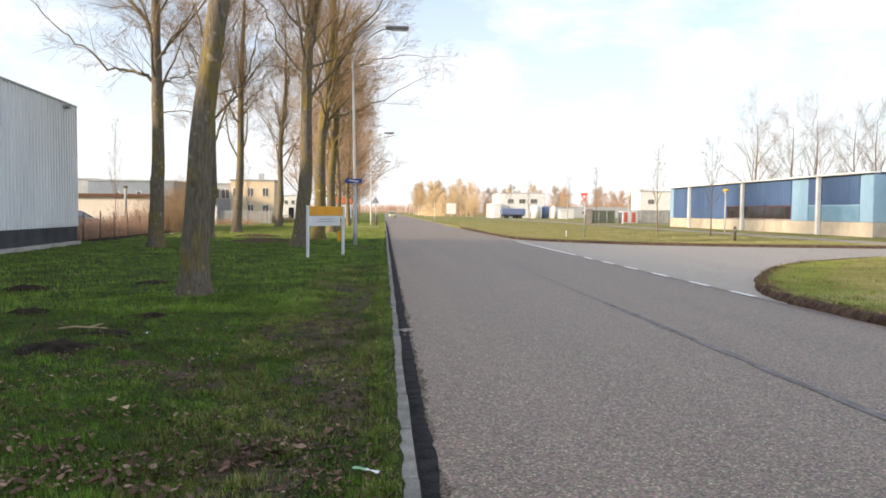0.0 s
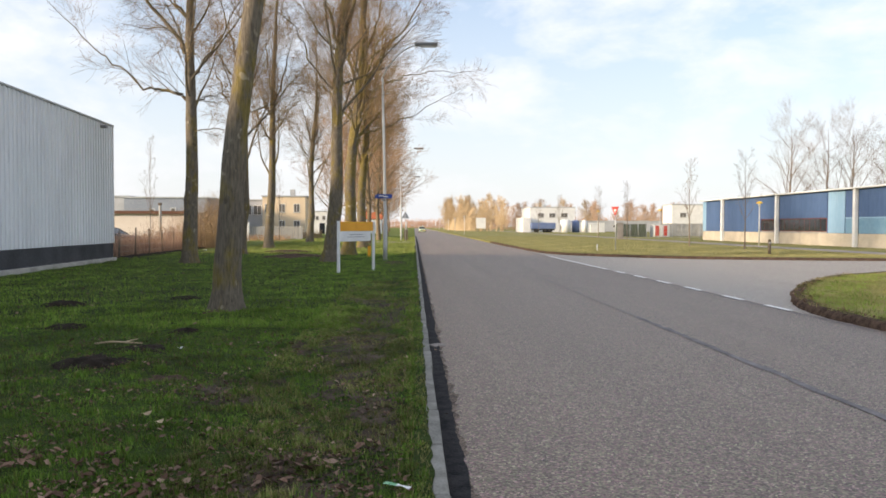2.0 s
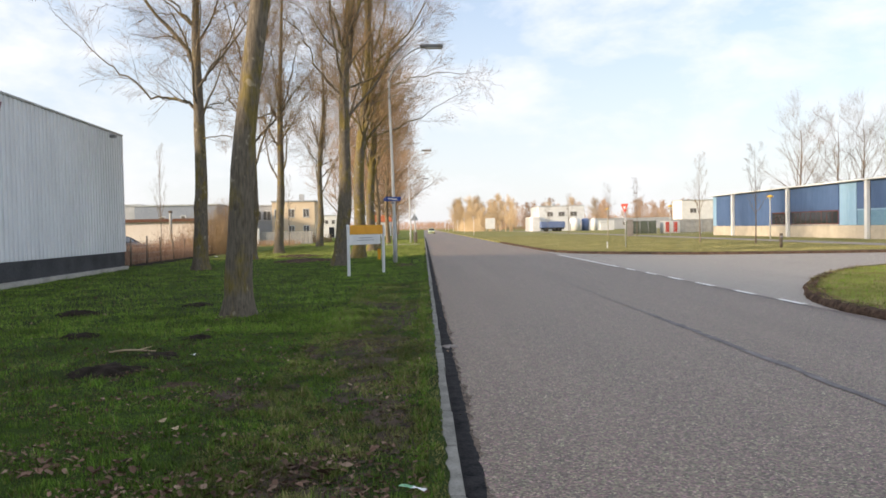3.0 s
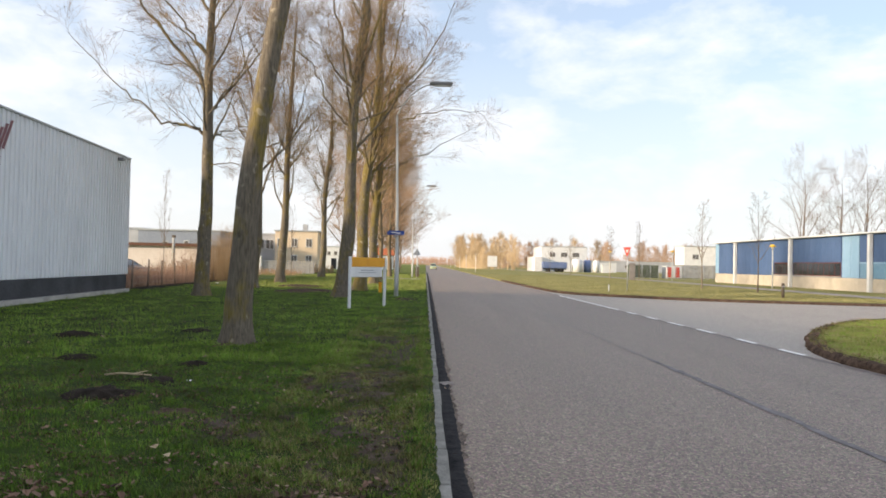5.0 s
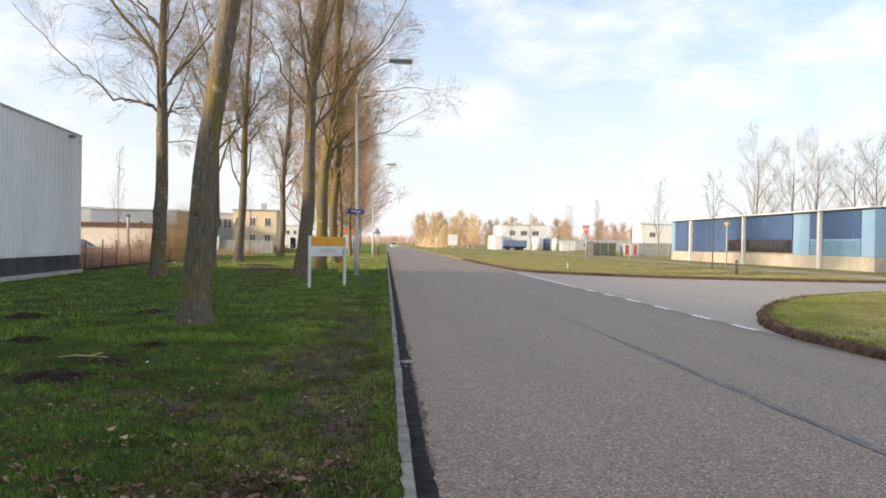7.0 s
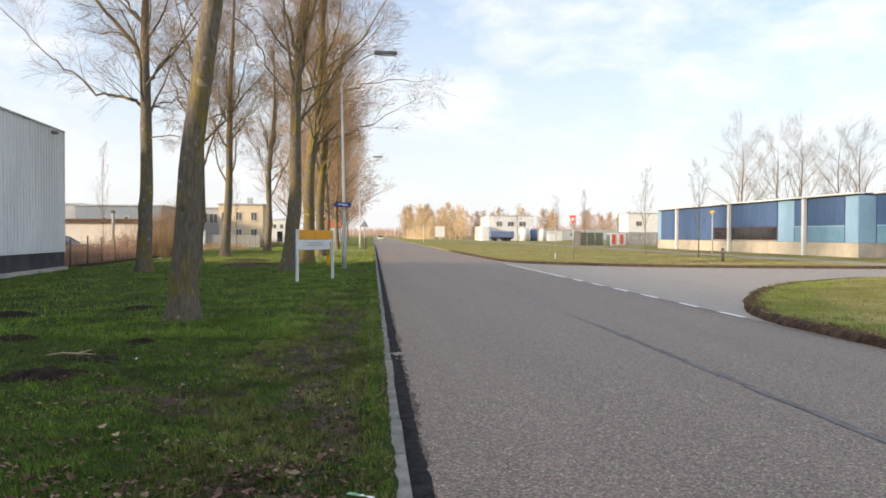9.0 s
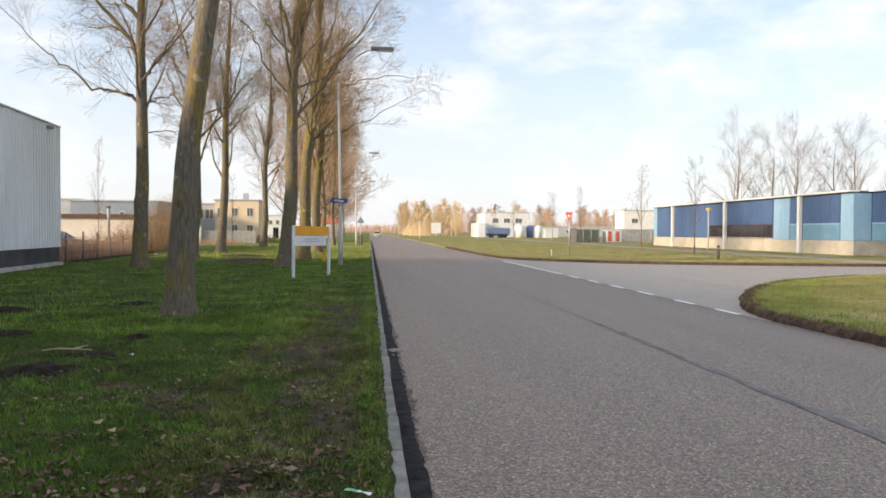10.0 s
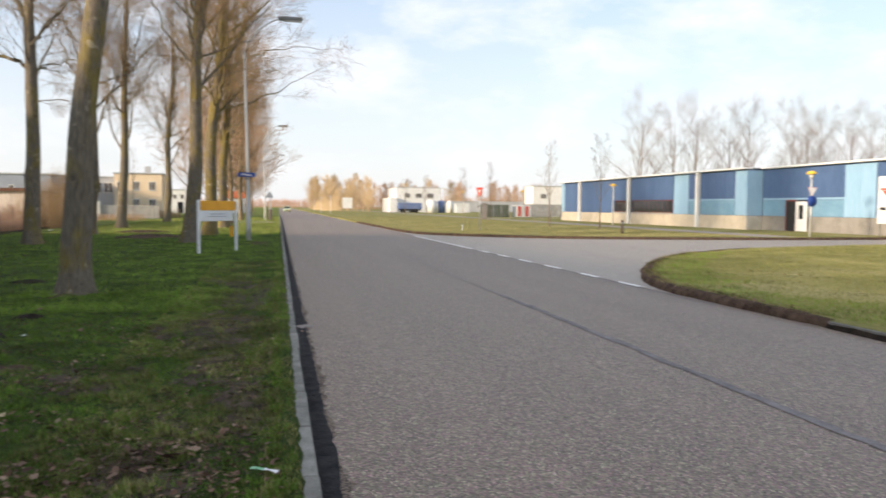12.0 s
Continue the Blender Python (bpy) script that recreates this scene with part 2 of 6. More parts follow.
M_soil_dark = mat("dark_soil", (0.012, 0.010, 0.008), (0.045, 0.034, 0.026), scale=6, fine=50, rough=1.0, bump=0.02, bump_scale=40, spec=0.1)
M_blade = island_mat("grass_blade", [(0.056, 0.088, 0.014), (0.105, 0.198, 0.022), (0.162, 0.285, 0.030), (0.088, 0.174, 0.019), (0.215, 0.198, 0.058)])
M_blade_dry = island_mat("straw", [(0.15, 0.09, 0.066), (0.31, 0.19, 0.13), (0.44, 0.30, 0.215), (0.22, 0.125, 0.082)])
M_blade_worn = island_mat("worn_blade", [(0.11, 0.115, 0.030), (0.21, 0.205, 0.060), (0.34, 0.285, 0.125), (0.15, 0.19, 0.040)])
M_leaf = island_mat("dead_leaf", [(0.05, 0.03, 0.02), (0.12, 0.068, 0.042), (0.28, 0.175, 0.125), (0.08, 0.045, 0.028), (0.18, 0.115, 0.08), (0.40, 0.28, 0.205)], rough=0.8)
M_bark = bark_mat("bark", 0.49)
M_bark_moss = bark_mat("mossy_bark", 0.41)
M_bark_far = mat("bark_far", (0.10, 0.078, 0.05), (0.26, 0.20, 0.13), scale=2, fine=12, rough=0.95, stretch=(1, 1, 0.3), spec=0.15)
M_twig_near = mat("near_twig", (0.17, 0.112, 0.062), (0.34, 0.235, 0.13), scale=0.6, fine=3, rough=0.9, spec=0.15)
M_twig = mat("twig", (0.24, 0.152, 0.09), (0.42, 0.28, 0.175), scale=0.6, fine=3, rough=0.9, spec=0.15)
# orange and brown woods are far off: their haze is lightened into the colour
M_twig_orange_haze = mat("twig_orange_haze", (0.47, 0.345, 0.21), (0.66, 0.51, 0.33), scale=0.2, fine=2, rough=0.9, spec=0.15)
M_twig_brown_haze = mat("twig_brown_haze", (0.32, 0.215, 0.145), (0.50, 0.35, 0.245), scale=0.1, fine=1, rough=0.9, spec=0.1)
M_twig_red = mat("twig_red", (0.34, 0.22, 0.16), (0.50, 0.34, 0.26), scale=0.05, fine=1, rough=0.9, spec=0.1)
M_twig_grey = mat("twig_grey", (0.145, 0.11, 0.084), (0.265, 0.208, 0.158), scale=0.3, fine=2, rough=0.9, spec=0.15)
M_white_clad = mat("white_cladding", (0.70, 0.715, 0.74), (0.82, 0.835, 0.855), scale=0.6, fine=5, rough=0.5, stretch=(1, 1, 0.25))
M_plinth = mat("dark_plinth", (0.035, 0.037, 0.042), (0.085, 0.088, 0.095), scale=0.9, fine=14, rough=0.9, bump=0.003)
M_concrete = mat("pale_concrete", (0.30, 0.29, 0.26), (0.52, 0.50, 0.46), scale=1.5, fine=25, rough=0.9, bump=0.003)
M_trim = mat("grey_trim", (0.36, 0.37, 0.38), (0.50, 0.51, 0.52), scale=1, fine=10, rough=0.5)
M_white = mat("white_paint", (0.66, 0.66, 0.65), (0.83, 0.83, 0.82), scale=1.2, fine=18, rough=0.55)
M_line = mat("road_paint", (0.78, 0.76, 0.72), (0.92, 0.90, 0.86), scale=6, fine=50, rough=0.8)
M_orange = mat("orange_panel", (0.72, 0.32, 0.012), (0.86, 0.41, 0.02), scale=2, fine=20, rough=0.5)
M_bar = mat("grey_bar", (0.30, 0.30, 0.31), (0.42, 0.42, 0.43), scale=8, fine=40, rough=0.6)
M_steel = mat("galvanised_steel", (0.33, 0.34, 0.35), (0.52, 0.53, 0.54), scale=3, fine=30, rough=0.45, metal=0.6)
M_pole = mat("pole_paint", (0.50, 0.50, 0.48), (0.66, 0.66, 0.63), scale=2, fine=20, rough=0.5)
M_lamp_body = mat("lamp_body", (0.20, 0.20, 0.205), (0.30, 0.30, 0.31), scale=4, fine=20, rough=0.5)
M_lamp_glass = mat("lamp_lens", (0.45, 0.45, 0.42), (0.60, 0.60, 0.56), scale=4, fine=20, rough=0.2)
M_blue_sign = mat("blue_plate", (0.015, 0.045, 0.22), (0.025, 0.07, 0.32), scale=3, fine=30, rough=0.4)
M_tarp = mat("faded_tarpaulin", (0.10, 0.15, 0.30), (0.17, 0.22, 0.38), scale=1, fine=8, rough=0.7)
M_blue_clad = mat("blue_cladding", (0.052, 0.098, 0.205), (0.082, 0.138, 0.275), scale=0.5, fine=5, rough=0.55, stretch=(1, 1, 0.3))
M_blue_light = mat("light_blue_cladding", (0.23, 0.39, 0.55), (0.32, 0.48, 0.64), scale=0.5, fine=5, rough=0.55, stretch=(1, 1, 0.3))
M_blue_mid = mat("pale_blue_band", (0.12, 0.25, 0.38), (0.20, 0.34, 0.46), scale=0.6, fine=5, rough=0.4)
M_cream = mat("cream_plinth", (0.40, 0.35, 0.275), (0.57, 0.51, 0.42), scale=1.0, fine=12, rough=0.9, bump=0.003)
M_grey_plinth = mat("grey_plinth", (0.19, 0.178, 0.16), (0.31, 0.29, 0.265), scale=1.2, fine=14, rough=0.9, bump=0.003)
M_red_frame = mat("dark_red_frame", (0.10, 0.025, 0.02), (0.17, 0.045, 0.035), scale=3, fine=20, rough=0.5)
M_beige = mat("beige_render", (0.70, 0.555, 0.385), (0.82, 0.68, 0.50), scale=0.8, fine=10, rough=0.9)
# white wall warmed: the low sun's tint is mixed into its colour
M_sunlit_wall = mat("sunlit_wall", (0.72, 0.63, 0.55), (0.84, 0.76, 0.68), scale=0.7, fine=9, rough=0.9)
M_grey_wall = mat("grey_wall", (0.36, 0.37, 0.39), (0.48, 0.49, 0.51), scale=0.8, fine=10, rough=0.8)
M_hall = mat("blue_grey_hall", (0.24, 0.27, 0.33), (0.34, 0.37, 0.43), scale=0.4, fine=5, rough=0.6)
M_brown = mat("brown_fascia", (0.10, 0.045, 0.03), (0.17, 0.08, 0.05), scale=1, fine=10, rough=0.8)
M_tile = mat("roof_tile", (0.36, 0.095, 0.035), (0.55, 0.17, 0.07), scale=1.5, fine=9, rough=0.8)
M_roof = mat("dark_roof", (0.06, 0.06, 0.065), (0.12, 0.12, 0.125), scale=0.7, fine=9, rough=0.9)
M_wood_fence = mat("weathered_wood", (0.26, 0.25, 0.24), (0.44, 0.42, 0.40), scale=2, fine=20, rough=0.95, stretch=(1, 1, 0.2), per_piece=0.15)
M_post = mat("dark_post", (0.10, 0.078, 0.06), (0.20, 0.16, 0.125), scale=4, fine=30, rough=0.9)
M_green_box = mat("green_container", (0.07, 0.085, 0.055), (0.13, 0.15, 0.10), scale=1, fine=10, rough=0.7)
M_red = mat("red_panel", (0.50, 0.05, 0.03), (0.66, 0.09, 0.06), scale=2, fine=20, rough=0.5)
M_dark_red = mat("dark_red_logo", (0.17, 0.075, 0.09), (0.24, 0.11, 0.125), scale=2, fine=20, rough=0.6)
M_yellow = mat("yellow_cap", (0.72, 0.42, 0.03), (0.86, 0.55, 0.06), scale=3, fine=20, rough=0.45)
M_paving = mat("path_paving", (0.22, 0.19, 0.17), (0.38, 0.34, 0.31), scale=1.2, fine=14, rough=0.95)
M_rubber = mat("tyre_rubber", (0.012, 0.012, 0.012), (0.03, 0.03, 0.03), scale=8, fine=50, rough=0.85)
M_rim = mat("alloy_rim", (0.10, 0.10, 0.105), (0.2, 0.2, 0.21), scale=4, fine=30, rough=0.35, metal=0.8)
M_black = mat("black_plastic", (0.010, 0.010, 0.011), (0.028, 0.028, 0.03), scale=5, fine=40, rough=0.5)
M_headlamp = mat("headlamp_lens", (0.75, 0.74, 0.68), (0.88, 0.87, 0.82), scale=4, fine=20, rough=0.12)
M_plate = mat("yellow_plate", (0.75, 0.45, 0.02), (0.85, 0.53, 0.04), scale=5, fine=30, rough=0.5)
M_stick = mat("pale_stick", (0.30, 0.22, 0.13), (0.50, 0.40, 0.26), scale=8, fine=50, rough=0.9)
M_glass_bit = mat("green_litter", (0.10, 0.34, 0.15), (0.30, 0.55, 0.34), scale=20, fine=80, rough=0.3)
M_car = mat("pale_green_paint", (0.50, 0.58, 0.34), (0.54, 0.62, 0.38), scale=1, fine=8, rough=0.25, spec=0.6)
M_car_dark = mat("dark_paint", (0.016, 0.018, 0.022), (0.03, 0.033, 0.038), scale=1, fine=8, rough=0.3, spec=0.6)
M_car.node_tree.nodes["Principled BSDF"].inputs["Coat Weight"].default_value = 0.8
M_pane = mat("grey_glass", (0.10, 0.095, 0.09), (0.19, 0.175, 0.16), scale=1, fine=6, rough=0.08, spec=0.5)
M_glass = mat("dark_glass", (0.016, 0.018, 0.022), (0.03, 0.033, 0.038), scale=1, fine=6, rough=0.06, spec=0.45)

# ---- builders ----


def mesh_ob(name, verts, faces, material=None, parent=None, label="", smooth=False):
    me = bpy.data.meshes.new(name)
    me.from_pydata(verts, [], faces)
    me.update()
    if smooth:
        me.shade_smooth()
    ob = new(name, me)
    if material:
        me.materials.append(material)
    if parent:
        ob.parent = parent
    if label:
        ob["label"] = label
    return ob


def part(name, bm, material, parent=None, label="", smooth=False):
    """Links a bmesh as one mesh object under a thing or a part."""
    bmesh.ops.recalc_face_normals(bm, faces=bm.faces)
    me = bpy.data.meshes.new(name)
    bm.to_mesh(me)
    bm.free()
    if smooth:
        me.shade_smooth()
    me.materials.append(material)
    ob = new(name, me)
    if parent:
        ob.parent = parent
    if label:
        ob["label"] = label
    return ob


def thing(name, label, category, group="", kind="", at=(0, 0, 0), turn=0.0):
    ob = new(name)
    ob.empty_display_size = 0.2
    ob.matrix_world = pose(*at, 0, 0, turn)
    return tagged(ob, label, category, group, kind)


def add_box(bm, x0, x1, y0, y1, z0, z1, bevel=0.0):
    r = bmesh.ops.create_cube(bm, size=1.0, matrix=Matrix.Translation(((x0 + x1) / 2, (y0 + y1) / 2, (z0 + z1) / 2)) @ Matrix.Diagonal((x1 - x0, y1 - y0, z1 - z0, 1)))
    if bevel:
        es = {e for v in r["verts"] for e in v.link_edges}
        bmesh.ops.bevel(bm, geom=list(es), offset=bevel, segments=1, affect="EDGES")
    return bm


def box(x0, x1, y0, y1, z0, z1, bevel=0.0):
    return add_box(bmesh.new(), x0, x1, y0, y1, z0, z1, bevel)


def tube(points, radii, sides=8, cap=True):
    """Vertices and faces of a tube along points."""
    pts = [Vector(p) for p in points]
    vs, fs = [], []
    ref = Vector((0.31, 0.95, 0.05))
    for i, p in enumerate(pts):
        d = (pts[min(i + 1, len(pts) - 1)] - pts[max(i - 1, 0)]).normalized()
        u = d.cross(ref)
        if u.length < 0.05:
            u = d.cross(Vector((1, 0, 0)))
        u.normalize()
        w = d.cross(u)
        for k in range(sides):
            a = 2 * math.pi * k / sides
            vs.append(p + radii[i] * (math.cos(a) * u + math.sin(a) * w))
    for i in range(len(pts) - 1):
        for k in range(sides):
            a, b = i * sides + k, i * sides + (k + 1) % sides
            fs.append((a, b, b + sides, a + sides))
    if cap:
        fs.append(tuple(range(sides))[::-1])
        fs.append(tuple(range((len(pts) - 1) * sides, len(pts) * sides)))
    return vs, fs


def rod(name, points, radii, material, parent=None, sides=10, label=""):
    if not isinstance(radii, (list, tuple)):
        radii = [radii] * len(points)
    vs, fs = tube(points, radii, sides)
    ob = mesh_ob(name, vs, fs, material, parent, label)
    ob.data.shade_smooth()
    return ob


def curve_pts(pts, n=8):
    """A smooth line through the points."""
    out = []
    p = [pts[0]] + list(pts) + [pts[-1]]
    for i in range(1, len(p) - 2):
        for k in range(n):
            t = k / n
            out.append(tuple(0.5 * ((2 * p[i][c]) + (-p[i - 1][c] + p[i + 1][c]) * t + (2 * p[i - 1][c] - 5 * p[i][c] + 4 * p[i + 1][c] - p[i + 2][c]) * t * t + (-p[i - 1][c] + 3 * p[i][c] - 3 * p[i + 1][c] + p[i + 2][c]) * t ** 3) for c in (0, 1)))
    out.append(tuple(pts[-1][:2]))
    return out


def slab(name, outline, z0, z1, material, label, category, kind="structure"):
    """A flat piece of ground with an edge, from its outline."""
    bm = bmesh.new()
    vs = [bm.verts.new((x, y, z1)) for x, y in outline]
    f = bm.faces.new(vs)
    r = bmesh.ops.extrude_face_region(bm, geom=[f])
    for v in r["geom"]:
        if isinstance(v, bmesh.types.BMVert):
            v.co.z = z0
    bmesh.ops.triangulate(bm, faces=[f for f in bm.faces if len(f.verts) > 4])
    return tagged(part(name, bm, material), label, category, "", kind)

# ---- ground and roads ----
def verge_rise(x, y):
    """How far the verge, which sinks a little behind the kerb and is uneven, lies off the kerb's level."""
    if x > 0.078:
        return 0.0
    e = min(1.0, (0.078 - x) / 0.8)
    sink = -0.066 * e * e * (3 - 2 * e)
    if x < -16 or y > 48:
        return sink
    return sink + min(1.0, (0.078 - x) / 0.6) * 0.035 * (noise.noise((x * 0.9, y * 0.9, 0)) + 0.5 * noise.noise((x * 2.7, y * 2.7, 3)))


def rolling_grid(name, x0, x1, y0, y1, step, z, material, label, category):
    nx, ny = int((x1 - x0) / step) + 1, int((y1 - y0) / step) + 1
    vs, fs = [], []
    for j in range(ny):
        for i in range(nx):
            x, y = x0 + (x1 - x0) * i / (nx - 1), y0 + (y1 - y0) * j / (ny - 1)
            vs.append((x, y, z + verge_rise(x, y)))
    for j in range(ny - 1):
        for i in range(nx - 1):
            a = j * nx + i
            fs.append((a, a + 1, a + nx + 1, a + nx))
    base = len(vs)
    vs += [(x1, y0, -0.03), (x1, y1, -0.03)]
    fs += [tuple([base, base + 1] + [j * nx + nx - 1 for j in range(ny - 1, -1, -1)])]
    return tagged(mesh_ob(name, vs, fs, material, smooth=True), label, category, kind="structure")


tagged(mesh_ob("ground", [(-1500, -400, -0.03), (1500, -400, -0.03), (1500, 2500, -0.03), (-1500, 2500, -0.03)], [(0, 1, 2, 3)], M_grass_dry), "flat winter grassland reaching to the horizon", "ground", kind="structure")
tagged(part("road", box(0.18, 7.22, -60, 520, -0.025, 0.0), M_asphalt), "worn grey asphalt road with coarse grit surface", "road", kind="structure")
ISLAND = [(7.32, -60), (7.31, -30), (7.30, -12), (7.29, -2), (7.28, 4), (7.28, 9), (7.29, 11.8), (7.36, 13.4), (7.62, 14.7), (8.27, 16.4), (9.32, 18.4), (10.55, 20.3), (12.3, 22.5), (14.1, 24.1), (18.4, 26.7), (26, 28.7), (34, 29.2), (45, 29.6), (70, 29.8), (120, 30)]
FAR_EDGE = [(120, 36.2), (80, 36.1), (58, 36.0), (42, 35.85), (32.3, 35.7), (24.4, 35.6), (14.7, 37.4), (10.6, 40.3), (8.6, 42.6), (7.7, 46.0), (7.45, 52), (7.42, 62), (7.4, 80), (7.4, 120), (7.4, 230), (7.4, 500)]
island_line = curve_pts(ISLAND, 10)
far_line = curve_pts(FAR_EDGE, 10)
tagged(mesh_ob("side_road", [(7.22, -60, -0.004), (125, -60, -0.004), (125, 60, -0.004), (7.22, 60, -0.004)], [(0, 1, 2, 3)], M_asphalt_side), "pale asphalt side road joining at a wide mouth", "road", kind="structure")
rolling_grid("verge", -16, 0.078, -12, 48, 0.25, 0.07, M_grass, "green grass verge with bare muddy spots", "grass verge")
# brighter copy of the turf, with the far sunlight put into its colour
M_grass_sunlit = mat("grass_sunlit", (0.075, 0.11, 0.02), (0.20, 0.22, 0.06), scale=0.2, fine=4, rough=0.95, bump=0.03, bump_scale=12, spec=0.1)
slab("verge", [(0.078, 48), (0.078, 510), (-90, 510), (-90, -60), (0.078, -60), (0.078, -12), (-16, -12), (-16, 48)], -0.03, 0.004, M_grass_sunlit, "long grass verge beneath the tree rows", "grass verge")
slab("verge", island_line + [(120, -60)], -0.03, 0.10, M_grass_dry, "rounded grass corner between road and side road", "grass verge")
slab("verge", far_line + [(25.9, 500), (25.9, 37.5), (120, 37.5)], -0.03, 0.09, M_grass_dry, "wide yellowish grass verge past the junction", "grass verge")
slab("footpath", [(25.9, 37.5), (25.9, 300), (28.3, 300), (28.3, 37.5)], -0.03, 0.085, M_paving, "narrow paved footpath along the verge", "footpath")
slab("verge", [(28.3, 37.5), (28.3, 300), (120, 300), (120, 37.5)], -0.03, 0.095, M_grass_dry, "grass strip before the blue building", "grass verge")


def ragged_strip(name, x0, x1, y0, y1, z, wob0, wob1, material, label, category, step=0.2, seed=0.0):
    vs, fs = [], []
    n = int((y1 - y0) / step)
    for i in range(n + 1):
        y = y0 + (y1 - y0) * i / n
        a = wob0 * (noise.noise((y * 1.3, seed, 0)) + 0.6 * noise.noise((y * 5, seed, 1)))
        b = wob1 * (noise.noise((y * 0.9, seed, 5)) + 0.6 * noise.noise((y * 4, seed, 7)) + 0.7 * noise.noise((y * 13, seed, 9)))
        vs += [(x0 + a, y, z), (x1 + b, y, z)]
    for i in range(n):
        fs.append((2 * i, 2 * i + 1, 2 * i + 3, 2 * i + 2))
    return tagged(mesh_ob(name, vs, fs, material), label, category, kind="structure")


ragged_strip("gutter", 0.18, 0.318, -40, 120, 0.005, 0.0, 0.03, M_gutter, "wet grit strip along the kerb, darkened for its shade", "gutter", step=0.06, seed=2.0)
ragged_strip("road_seam", 3.885, 3.985, -40, 13.5, 0.005, 0.035, 0.05, M_seam, "dark tar seam along the middle of the road", "road seam", seed=9.0)
ragged_strip("gutter_grit", 0.29, 0.355, -40, 90, 0.0035, 0.0, 0.07, M_grit, "dark speckled grit strip beside the gutter", "gutter", step=0.05, seed=7.0)
ragged_strip("road_joint", 7.06, 7.125, 11.5, 46, 0.004, 0.02, 0.015, M_seam, "dark joint between the road and its side road", "road joint", seed=12.0)
ragged_strip("turf_edge", -0.02, 0.098, -5, 60, 0.087, 0.0, 0.045, M_grass, "ragged turf grown over the kerb edge", "turf edge", step=0.1, seed=5.0)
for y0, y1 in ((14.4, 15.45), (16.55, 17.6), (19.0, 20.15), (21.3, 22.5), (23.7, 24.85), (26.0, 27.2), (28.4, 41.2)):
    tagged(mesh_ob("road_marking", [(7.13, y0, 0.006), (7.26, y0, 0.006), (7.26, y1, 0.006), (7.13, y1, 0.006)], [(0, 1, 2, 3)], M_line), "worn white dashed line across the junction", "road marking", "junction dashes", "structure")

ragged_strip("road_seam", 3.90, 3.955, 13.5, 27, 0.005, 0.05, 0.06, M_seam_faint, "worn faint seam in the road", "road seam", seed=9.0)

# ---- trees ----


